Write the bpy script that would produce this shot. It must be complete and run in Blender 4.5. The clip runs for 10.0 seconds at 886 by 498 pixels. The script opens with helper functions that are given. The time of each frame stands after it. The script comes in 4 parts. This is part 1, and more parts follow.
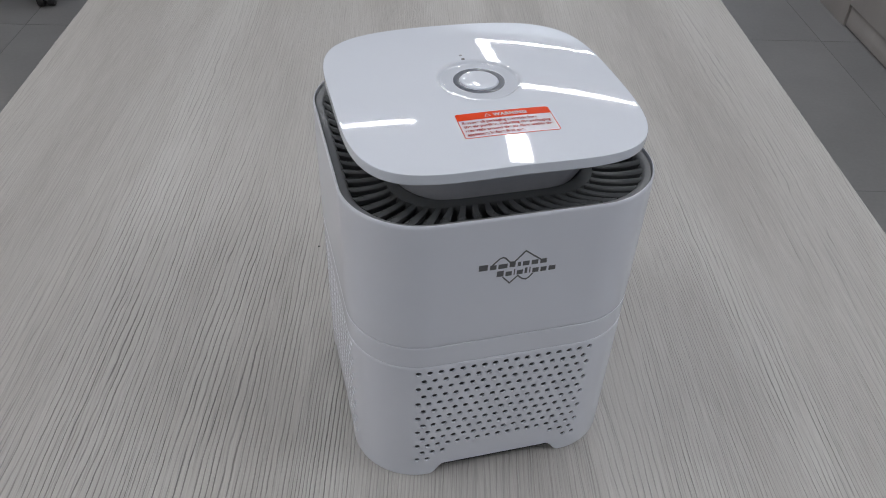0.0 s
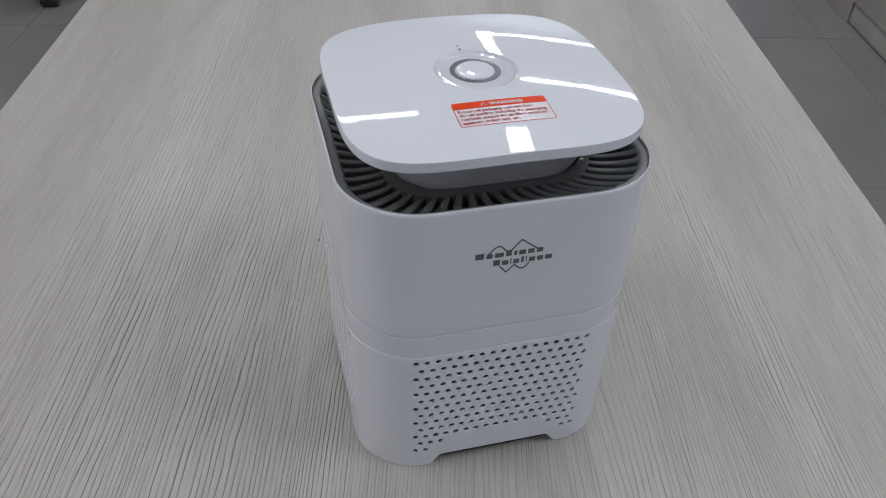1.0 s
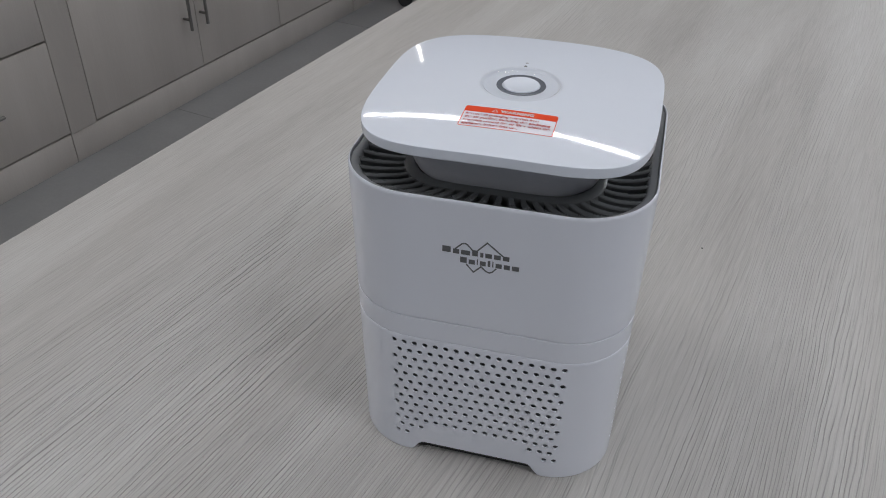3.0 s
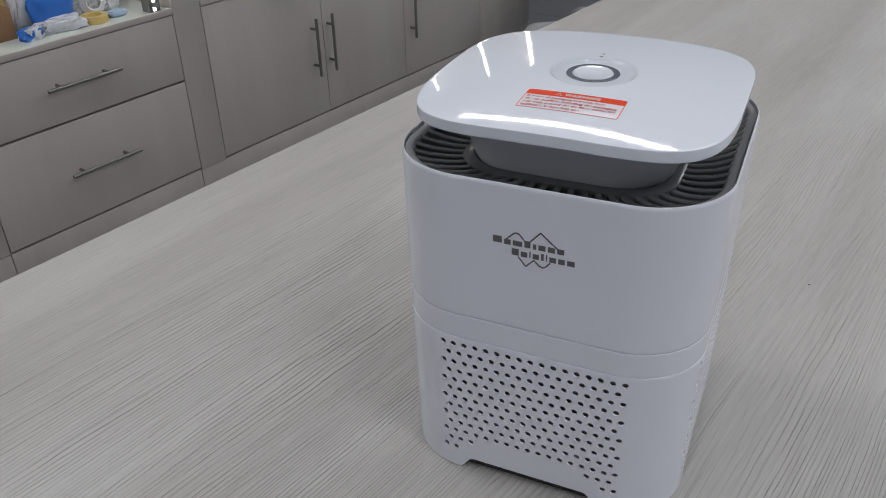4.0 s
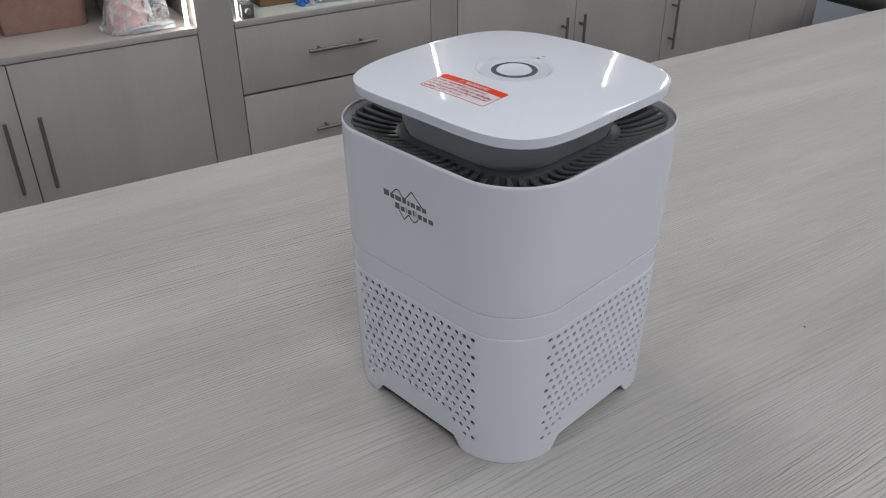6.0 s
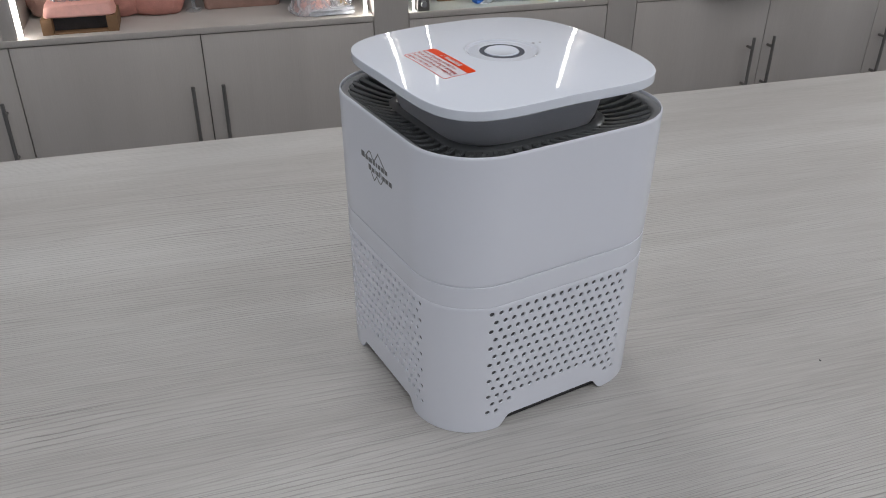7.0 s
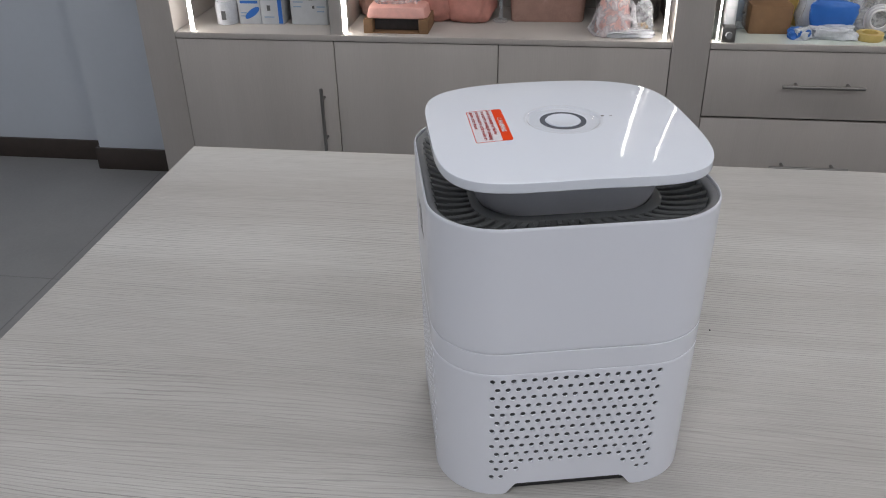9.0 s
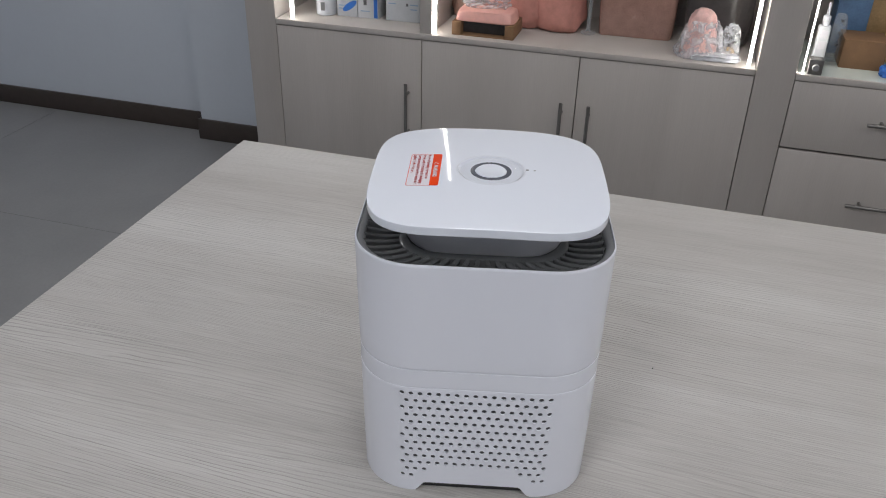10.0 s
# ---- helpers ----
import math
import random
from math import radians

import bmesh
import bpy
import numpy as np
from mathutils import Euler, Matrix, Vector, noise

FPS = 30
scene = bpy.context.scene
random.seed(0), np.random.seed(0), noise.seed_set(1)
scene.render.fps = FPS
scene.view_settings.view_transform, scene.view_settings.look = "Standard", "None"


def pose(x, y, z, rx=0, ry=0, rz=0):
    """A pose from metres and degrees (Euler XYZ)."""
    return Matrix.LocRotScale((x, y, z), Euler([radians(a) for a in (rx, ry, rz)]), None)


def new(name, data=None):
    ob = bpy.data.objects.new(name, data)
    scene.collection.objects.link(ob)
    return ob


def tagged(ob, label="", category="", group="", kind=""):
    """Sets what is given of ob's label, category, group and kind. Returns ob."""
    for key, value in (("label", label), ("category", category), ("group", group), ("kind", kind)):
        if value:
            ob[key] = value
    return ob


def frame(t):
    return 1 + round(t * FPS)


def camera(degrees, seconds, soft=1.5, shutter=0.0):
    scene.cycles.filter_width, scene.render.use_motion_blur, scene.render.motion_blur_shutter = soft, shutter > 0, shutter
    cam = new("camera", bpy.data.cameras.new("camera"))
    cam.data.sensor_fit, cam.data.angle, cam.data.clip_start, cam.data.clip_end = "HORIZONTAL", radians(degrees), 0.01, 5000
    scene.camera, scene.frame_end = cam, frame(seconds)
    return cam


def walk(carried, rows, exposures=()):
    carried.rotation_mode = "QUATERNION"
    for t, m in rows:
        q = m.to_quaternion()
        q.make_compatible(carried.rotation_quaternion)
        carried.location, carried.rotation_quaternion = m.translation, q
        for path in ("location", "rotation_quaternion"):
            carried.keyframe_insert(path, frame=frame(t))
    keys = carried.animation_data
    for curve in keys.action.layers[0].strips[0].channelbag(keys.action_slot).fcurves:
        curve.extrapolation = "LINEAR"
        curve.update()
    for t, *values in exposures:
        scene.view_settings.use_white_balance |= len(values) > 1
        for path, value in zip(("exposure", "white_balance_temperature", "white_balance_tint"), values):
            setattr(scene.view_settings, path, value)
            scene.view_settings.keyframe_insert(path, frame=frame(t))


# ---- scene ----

cam = camera(55.86, 10.0, soft=1.0)
ROWS = [
    (0, -0.0356, -0.4184, 1.3377, 51.08, -1.85, -1.21),
    (0.2, -0.0351, -0.4141, 1.3321, 51.05, -1.65, -0.98),
    (0.5, -0.0374, -0.4124, 1.3314, 50.80, -1.63, -0.77),
    (0.7, -0.0391, -0.4152, 1.3343, 50.79, -1.64, -1.05),
    (1, -0.0315, -0.4225, 1.3335, 51.10, -1.53, -1.10),
    (1.2, -0.0172, -0.4264, 1.3337, 51.37, -1.58, -0.82),
    (1.5, 0.0212, -0.4364, 1.3327, 51.99, -2.37, 4.07),
    (1.7, 0.0480, -0.4363, 1.3305, 52.19, -2.49, 8.62),
    (2, 0.0914, -0.4294, 1.3272, 52.61, -1.66, 14.22),
    (2.2, 0.1143, -0.4282, 1.3277, 52.70, -1.56, 17.59),
    (2.5, 0.1576, -0.4287, 1.3267, 53.18, -1.34, 23.75),
    (2.7, 0.1763, -0.4258, 1.3265, 53.39, -0.94, 25.74),
    (2.9, 0.1809, -0.4215, 1.3273, 54.08, -0.61, 27.60),
    (3, 0.1745, -0.4167, 1.3223, 54.60, -0.36, 28.43),
    (3.2, 0.1634, -0.4223, 1.3142, 56.80, -0.23, 28.93),
    (4.3, 0.2398, -0.3690, 1.2667, 59.18, 1.20, 41.95),
    (4.5, 0.2704, -0.3525, 1.2747, 58.92, 0.95, 45.09),
    (4.7, 0.2998, -0.3340, 1.2789, 58.69, 0.79, 47.71),
    (5, 0.3442, -0.3175, 1.2808, 58.45, 0.44, 53.09),
    (5.2, 0.3685, -0.3138, 1.2825, 58.45, 0.54, 55.42),
    (5.5, 0.3893, -0.3110, 1.2904, 58.56, 0.38, 56.82),
    (5.7, 0.3926, -0.3057, 1.2910, 58.65, 0.32, 57.16),
    (6.8, 0.4706, -0.2116, 1.2777, 59.93, -0.10, 69.90),
    (7, 0.4897, -0.1797, 1.2786, 59.56, -0.28, 73.69),
    (7.2, 0.5110, -0.1558, 1.2833, 59.67, 0.08, 76.16),
    (7.5, 0.5141, -0.1246, 1.2886, 59.60, 0.94, 78.86),
    (7.7, 0.4985, -0.1181, 1.2815, 59.97, 0.51, 79.57),
    (8, 0.4762, -0.1055, 1.2923, 59.96, -1.11, 82.42),
    (8.2, 0.4700, -0.0984, 1.2884, 60.38, -1.16, 83.19),
    (8.5, 0.4702, -0.0829, 1.2950, 60.00, -0.27, 86.38),
    (8.7, 0.4823, -0.0586, 1.2994, 60.20, 0.30, 90.27),
    (9, 0.4954, -0.0023, 1.3079, 60.23, 0.95, 97.65),
    (9.2, 0.5032, 0.0355, 1.3149, 60.48, 0.38, 101.94),
    (9.5, 0.5067, 0.0845, 1.3319, 60.30, 0.43, 104.13),
    (9.7, 0.5141, 0.1040, 1.3473, 60.24, -0.05, 105.00),
    (10, 0.5232, 0.1200, 1.3684, 59.53, -1.17, 106.76),
]
EXPOSURES = [(0, 0.0, 6500, 10), (3, 0.04, 6500, 10), (4.5, 0.11, 6520, 10), (6, 0.10, 6540, 10.3), (8.5, 0.10, 6570, 10.6), (10, 0.18, 6620, 11)]
walk(cam, [(t, pose(x, y, z, rx, ry, rz)) for t, x, y, z, rx, ry, rz in ROWS], EXPOSURES)

# ---- light levels ----
LINE_GLOW = 25.0      # ceiling line lights
FILL_GLOW = 7.6      # added ceiling fill panels, out of view
SHELF_GLOW = 10.5     # vertical strips in the display cabinet
COOL = (0.95, 0.965, 1.0)

world = bpy.data.worlds.new("world")
scene.world = world
world.use_nodes = True
world.node_tree.nodes["Background"].inputs["Color"].default_value = (0.75, 0.8, 0.9, 1)
world.node_tree.nodes["Background"].inputs["Strength"].default_value = 0.3


# ---- materials ----
class Nodes:
    """Short hand for building one material."""

    def __init__(self, name):
        self.mat = bpy.data.materials.new(name)
        self.mat.use_nodes = True
        self.tree = self.mat.node_tree
        self.bsdf = self.tree.nodes["Principled BSDF"]

    def node(self, kind):
        return self.tree.nodes.new(kind)

    def put(self, socket, value):
        if hasattr(value, "is_linked"):
            self.tree.links.new(value, socket)
        else:
            socket.default_value = value
        return self

    def math(self, op, a, b=0.0, c=0.0, clamp=False):
        n = self.node("ShaderNodeMath")
        n.operation, n.use_clamp = op, clamp
        for s, v in zip(n.inputs, (a, b, c)):
            self.put(s, v)
        return n.outputs[0]

    def coords(self, scale=(1, 1, 1), shift=False):
        at = self.node("ShaderNodeTexCoord").outputs["Object"]
        if shift:
            rnd = self.node("ShaderNodeObjectInfo").outputs["Random"]
            add = self.node("ShaderNodeVectorMath")
            add.operation = "ADD"
            comb = self.node("ShaderNodeCombineXYZ")
            for i, k in enumerate((3.7, 5.3, 7.1)):
                self.put(comb.inputs[i], self.math("MULTIPLY", rnd, k))
            self.put(add.inputs[0], at)
            self.put(add.inputs[1], comb.outputs[0])
            at = add.outputs[0]
        m = self.node("ShaderNodeMapping")
        self.put(m.inputs["Vector"], at)
        m.inputs["Scale"].default_value = scale
        return m.outputs[0]

    def noise(self, vector, scale, detail=3.0, rough=0.5, distortion=0.0):
        n = self.node("ShaderNodeTexNoise")
        self.put(n.inputs["Vector"], vector)
        for key, value in (("Scale", scale), ("Detail", detail), ("Roughness", rough), ("Distortion", distortion)):
            n.inputs[key].default_value = value
        return n.outputs["Fac"]

    def ramp(self, fac, stops):
        n = self.node("ShaderNodeValToRGB")
        self.put(n.inputs[0], fac)
        while len(n.color_ramp.elements) < len(stops):
            n.color_ramp.elements.new(0.5)
        for e, (at, colour) in zip(n.color_ramp.elements, stops):
            e.position = at
            e.color = (*colour, 1) if len(colour) == 3 else colour
        return n.outputs[0]

    def mix(self, fac, a, b, blend="MIX"):
        n = self.node("ShaderNodeMix")
        n.data_type, n.blend_type = "RGBA", blend
        for s, v in ((n.inputs[0], fac), (n.inputs[6], a), (n.inputs[7], b)):
            if isinstance(v, tuple) and len(v) == 3:
                v = (*v, 1)
            self.put(s, v)
        return n.outputs[2]

    def bump(self, height, strength, distance=0.001):
        n = self.node("ShaderNodeBump")
        n.inputs["Strength"].default_value = strength
        n.inputs["Distance"].default_value = distance
        self.put(n.inputs["Height"], height)
        self.put(self.bsdf.inputs["Normal"], n.outputs[0])

    def set(self, **values):
        for key, value in values.items():
            key = key.replace("_", " ")
            if isinstance(value, tuple) and len(value) == 3:
                value = (*value, 1)
            self.put(self.bsdf.inputs[key], value)
        return self


def plain(name, colour, rough=0.5, metal=0.0, grain=0.06, size=40.0, bump=0.0, spread=0.12, **more):
    """A surface with faint mottling and uneven gloss."""
    n = Nodes(name)
    at = n.coords(shift=True)
    a = n.noise(at, size, 4)
    b = n.noise(at, size * 9, 3)
    f = n.math("ADD", n.math("MULTIPLY", a, 0.6), n.math("MULTIPLY", b, 0.4))
    lo = tuple(c * (1 - grain) for c in colour)
    hi = tuple(min(1, c * (1 + grain)) for c in colour)
    n.set(Base_Color=n.ramp(f, [(0.3, lo), (0.7, hi)]), Metallic=metal, **more)
    n.set(Roughness=n.math("ADD", n.math("MULTIPLY", a, spread), rough - spread / 2))
    if bump:
        n.bump(b, bump, 0.0005)
    return n.mat


def wood(name, light, mid, dark, along, line=0.0052, depth=0.5, strength=0.55, rough=0.45, shift=True, contrast=1.0):
    """Embossed pale wood laminate. along: 1 for grain along y, 2 for grain along z."""
    n = Nodes(name)
    stretch = [1.0, 1.0, 1.0]
    stretch[along] = 0.06
    at = n.coords(tuple(stretch), shift)
    long_at = n.coords(tuple(0.35 if i == along else 1.0 for i in range(3)), shift)
    wide = n.noise(at, 5.0, 3, 0.55, 0.3)
    patch = n.noise(long_at, 2.6, 3, 0.6, 0.4)
    split = n.node("ShaderNodeSeparateXYZ")
    n.put(split.inputs[0], n.coords(shift=shift))
    across = n.math("ADD", split.outputs[0], split.outputs[1 if along == 2 else 2])
    warp = n.math("MULTIPLY", wide, 0.16)
    fine_warp = n.math("MULTIPLY", n.noise(at, 60.0, 2), 0.007)
    phase = n.math("ADD", n.math("ADD", across, warp), fine_warp)
    wave = n.math("FRACT", n.math("DIVIDE", phase, line))
    edge = n.math("POWER", wave, 7.0)
    broken = n.math("GREATER_THAN", n.noise(n.coords(tuple(0.05 if i == along else 1.0 for i in range(3)), shift), 160.0, 2), 0.43)
    broken2 = n.noise(n.coords(tuple(0.03 if i == along else 1.0 for i in range(3)), shift), 130.0, 3)
    amount = n.node("ShaderNodeMapRange")
    n.put(amount.inputs[0], patch)
    amount.inputs[1].default_value, amount.inputs[2].default_value = 0.40, 0.62
    amount.inputs[3].default_value, amount.inputs[4].default_value = 0.12, 1.0
    lines = n.math("MULTIPLY", n.math("MULTIPLY", edge, amount.outputs[0]), n.math("ADD", n.math("MULTIPLY", broken, 0.55), n.math("MULTIPLY", broken2, 0.6)))
    fibre = n.noise(n.coords(tuple(0.02 if i == along else 1.0 for i in range(3)), shift), 700.0, 3, 0.7)
    tone = n.ramp(n.math("ADD", n.math("MULTIPLY", wide, 0.65), n.math("MULTIPLY", fibre, 0.35)), [(0.32, mid), (0.68, light)])
    colour = n.mix(n.math("MULTIPLY", lines, depth * contrast, clamp=True), tone, dark)
    n.set(Base_Color=colour, Roughness=n.math("ADD", rough - 0.05, n.math("MULTIPLY", fibre, 0.12)))
    height = n.math("SUBTRACT", n.math("MULTIPLY", fibre, 0.25), lines)
    n.bump(height, strength, 0.0006)
    return n.mat


def ash_top():
    """The table's pale embossed ash laminate: grain along y, fine pores in bands, smooth cathedral patches between."""
    n = Nodes("pale_ash_laminate")
    at = n.node("ShaderNodeTexCoord").outputs["Object"]
    split = n.node("ShaderNodeSeparateXYZ")
    n.put(split.inputs[0], at)
    x = split.outputs[0]

    def stretched(k):
        m = n.node("ShaderNodeMapping")
        n.put(m.inputs["Vector"], at)
        m.inputs["Scale"].default_value = (1, k, 1)
        return m.outputs[0]

    slow, mid, fast = stretched(0.12), stretched(0.05), stretched(0.022)
    cloud_at = n.noise(stretched(0.5), 3.0, 3)
    y = split.outputs[1]
    sway = n.math("MULTIPLY", n.noise(slow, 4.5, 2, 0.5, 0.2), 0.15)
    small = n.math("MULTIPLY", n.noise(mid, 40.0, 3), 0.009)
    waver = n.math("MULTIPLY", n.noise(stretched(0.26), 80.0, 3), 0.0026)
    phase = n.math("ADD", n.math("ADD", n.math("ADD", x, sway), small), waver)

    def pores(spacing, width, run, lo, hi):
        """Thin grooves that follow the swaying grain; each one deepens and breaks off in its own way."""
        turn = n.math("DIVIDE", phase, spacing)
        ridge = n.node("ShaderNodeMapRange")
        n.put(ridge.inputs[0], n.math("ABSOLUTE", n.math("SUBTRACT", n.math("FRACT", turn), 0.5)))
        ridge.inputs[1].default_value, ridge.inputs[2].default_value = width / spacing, 0.3 * width / spacing
        comb = n.node("ShaderNodeCombineXYZ")
        n.put(comb.inputs[0], n.math("MULTIPLY", n.math("FLOOR", turn), 3.71))
        n.put(comb.inputs[1], n.math("MULTIPLY", y, run))
        m = n.node("ShaderNodeMapRange")
        n.put(m.inputs[0], n.noise(comb.outputs[0], 1.0, 3, 0.6))
        m.inputs[1].default_value, m.inputs[2].default_value = lo, hi
        return n.math("MULTIPLY", ridge.outputs[0], m.outputs[0])

    def band(scale, lo, hi, floor_level):
        m = n.node("ShaderNodeMapRange")
        n.put(m.inputs[0], n.noise(stretched(0.16), scale, 3, 0.55, 0.5))
        m.inputs[1].default_value, m.inputs[2].default_value = lo, hi
        m.inputs[3].default_value, m.inputs[4].default_value = floor_level, 1.0
        return m.outputs[0]

    fine = n.math("MULTIPLY", pores(0.0031, 0.00043, 12.0, 0.28, 0.58), band(7.0, 0.36, 0.58, 0.30))
    coarse = n.math("MULTIPLY", pores(0.0067, 0.00050, 8.0, 0.40, 0.62), band(4.5, 0.38, 0.58, 0.12))
    fleck = n.node("ShaderNodeMapRange")
    n.put(fleck.inputs[0], n.noise(stretched(0.035), 520.0, 2, 0.6))
    fleck.inputs[1].default_value, fleck.inputs[2].default_value = 0.56, 0.74
    flecks = n.math("MULTIPLY", fleck.outputs[0], band(9.0, 0.36, 0.62, 0.25))
    lines = n.math("MAXIMUM", n.math("MAXIMUM", n.math("MULTIPLY", fine, 0.92), n.math("MULTIPLY", coarse, 0.70)), n.math("MULTIPLY", flecks, 0.42))

    def fade(value, start, end, first, last):
        m = n.node("ShaderNodeMapRange")
        n.put(m.inputs[0], value)
        for i, v in enumerate((start, end, first, last)):
            m.inputs[i + 1].default_value = v
        return m.outputs[0]

    # the boards differ: smooth towards the far end, deeply grained near the front corner
    along, across = n.math("ADD", y, n.math("MULTIPLY", cloud_at, 0.5)), n.math("ADD", x, n.math("MULTIPLY", cloud_at, 0.2))
    smooth_end = fade(along, 0.45, 1.05, 1.0, 0.45)
    smooth_side = fade(across, -0.36, -0.08, 0.55, 1.0)
    pocket = n.math("MULTIPLY", n.math("MULTIPLY", fade(across, -0.30, -0.20, 0.0, 1.0), fade(across, -0.04, 0.08, 1.0, 0.0)),
                    n.math("MULTIPLY", fade(along, 0.0, 0.12, 0.0, 1.0), fade(along, 0.24, 0.46, 1.0, 0.0)))
    deep = n.math("ADD", 0.80, n.math("MULTIPLY", pocket, 0.42))
    lines = n.math("MULTIPLY", n.math("MULTIPLY", lines, deep), n.math("MULTIPLY", smooth_end, smooth_side))
    fibre = n.noise(fast, 900.0, 3, 0.7)
    cloud = n.noise(slow, 7.0, 4, 0.6, 0.3)
    tone = n.ramp(n.math("ADD", n.math("MULTIPLY", cloud, 0.68), n.math("MULTIPLY", fibre, 0.32)), [(0.34, (0.365, 0.345, 0.323)), (0.48, (0.464, 0.447, 0.425)), (0.62, (0.554, 0.541, 0.521))])
    colour = n.mix(n.math("MULTIPLY", lines, 0.70, clamp=True), tone, (0.12, 0.11, 0.102))
    n.set(Base_Color=colour, Roughness=n.math("ADD", 0.44, n.math("MULTIPLY", fibre, 0.14)), Specular_IOR_Level=0.36)
    n.bump(n.math("SUBTRACT", n.math("MULTIPLY", fibre, 0.3), lines), 0.9, 0.0006)
    return n.mat


def glow(name, strength, colour=COOL):
    n = Nodes(name)
    n.set(Base_Color=(0.9, 0.9, 0.9), Emission_Color=(*colour, 1), Emission_Strength=strength)
    return n.mat


TABLE = ash_top()
CABINET = wood("greige_wood_laminate", (0.525, 0.490, 0.460), (0.425, 0.393, 0.366), (0.28, 0.254, 0.237), 2, depth=0.14, strength=0.08, rough=0.5)
WHITE = plain("glossy_white_abs", (0.76, 0.777, 0.84), 0.24, grain=0.003, size=25, spread=0.004)
LID_WHITE = plain("mirror_gloss_white_lid", (0.765, 0.80, 0.872), 0.035, grain=0.003, size=14, spread=0.004, bump=0.045)
GREY = plain("mid_grey_plastic", (0.28, 0.285, 0.29), 0.38, grain=0.05)
FIN_GREY = plain("dark_grey_fin_plastic", (0.120, 0.125, 0.128), 0.22, grain=0.06)
PEDESTAL_GREY = plain("satin_grey_plastic", (0.64, 0.635, 0.67), 0.38, grain=0.03)
RING_PLASTIC = plain("grey_ring_plastic", (0.21, 0.215, 0.225), 0.34, grain=0.05)
# near-black colour that stands for the shade inside the outlet
WELL_SHADE = plain("outlet_shade_black", (0.008, 0.008, 0.009), 0.9)
BLACK = plain("black_plastic", (0.022, 0.022, 0.024), 0.45)
INNER = plain("inner_grey_filter_cover", (0.20, 0.205, 0.215), 0.8)
RING_GREY = plain("translucent_grey_ring", (0.10, 0.11, 0.135), 0.22, grain=0.02)
LOGO_GREY = plain("printed_dark_grey", (0.115, 0.115, 0.12), 0.4)
RED = plain("printed_orange_red", (0.80, 0.058, 0.006), 0.32, grain=0.02, spread=0.03, Specular_IOR_Level=0.08)
LABEL_RED = plain("printed_label_red", (0.42, 0.022, 0.012), 0.3, grain=0.02, Specular_IOR_Level=0.1)
LABEL_FILM = plain("clear_white_label_film", (0.77, 0.755, 0.80), 0.13, grain=0.02, size=90, bump=0.25, spread=0.03)
STEEL = plain("brushed_steel", (0.27, 0.262, 0.255), 0.50, 1.0, grain=0.1, size=120)
WALL_PAINT = plain("cool_white_wall_paint", (0.58, 0.62, 0.675), 0.75, grain=0.02, size=6, bump=0.08)
CEILING_PAINT = plain("white_ceiling_paint", (0.8, 0.8, 0.8), 0.85, grain=0.02, size=5)
SKIRTING = plain("dark_brown_skirting", (0.055, 0.042, 0.036), 0.4, grain=0.12)
# carcass colour, darkened to stand for the shade in the gaps
GAP_SHADE = plain("gap_shade_brown", (0.20, 0.182, 0.17), 0.8)
CARDBOARD = plain("brown_cardboard", (0.23, 0.13, 0.066), 0.8, grain=0.1, bump=0.2)
PINK_FOAM = plain("pink_packing_foam", (0.58, 0.27, 0.225), 0.42, grain=0.16, size=45, bump=0.6)
PALE_PINK = plain("pale_pink_foam_in_film", (0.72, 0.45, 0.41), 0.3, grain=0.25, size=50, bump=0.8, Coat_Weight=0.4)
GLASS_SHEET = plain("pale_green_white_counter_sheet", (0.66, 0.72, 0.67), 0.18, grain=0.03)
OCHRE = plain("printed_ochre_card", (0.38, 0.25, 0.12), 0.5, grain=0.3, size=25)
PINK_WRAP = plain("pink_foam_in_clear_film", (0.36, 0.215, 0.175), 0.25, grain=0.18, size=30, bump=0.6, Coat_Weight=0.4, Coat_Roughness=0.1)
PAPER_WHITE = plain("white_printed_card", (0.58, 0.60, 0.625), 0.5, grain=0.05)
BLUE = plain("printed_blue", (0.03, 0.16, 0.55), 0.4, grain=0.05)
PALE_BLUE = plain("printed_pale_blue", (0.30, 0.42, 0.56), 0.45, grain=0.08)
CLEAR_BAG = plain("crinkled_clear_bag", (0.62, 0.64, 0.68), 0.2, grain=0.2, size=50, bump=0.8, Coat_Weight=0.5)
# the dark bag's plastic; also the painted shade inside the open box
DARK_BAG_AND_SHADE = plain("dark_bag_and_box_shade", (0.05, 0.045, 0.045), 0.3, grain=0.3, size=40, bump=0.7)
DULL_BLUE = plain("dull_blue_card", (0.10, 0.19, 0.34), 0.5, grain=0.3, size=30)
SOFT_PINK = plain("soft_pink_foam", (0.78, 0.42, 0.36), 0.6, grain=0.08, size=60, bump=0.3)
GREEN_GREY = plain("greenish_grey_card", (0.30, 0.32, 0.27), 0.5, grain=0.1)
YELLOW = plain("yellow_tape", (0.58, 0.43, 0.15), 0.4)
LEAF_GREEN = plain("printed_leaf_green", (0.10, 0.16, 0.06), 0.5, grain=0.2)
LAMP_FACE = glow("lamp_diffuser", 2.0)
SHELF_LIGHT = glow("shelf_strip_diffuser", SHELF_GLOW, (1.0, 0.98, 0.94))


def clear_film(name, colour, lo, hi, size=40.0):
    """Thin see-through film, denser where it crumples."""
    n = Nodes(name)
    at = n.coords(shift=True)
    f = n.noise(at, size, 4, 0.6, 0.6)
    n.set(Base_Color=colour, Roughness=0.12, Alpha=n.math("ADD", lo, n.math("MULTIPLY", n.ramp(f, [(0.38, (0, 0, 0)), (0.66, (1, 1, 1))]), hi - lo)))
    n.bump(f, 0.8, 0.004)
    return n.mat


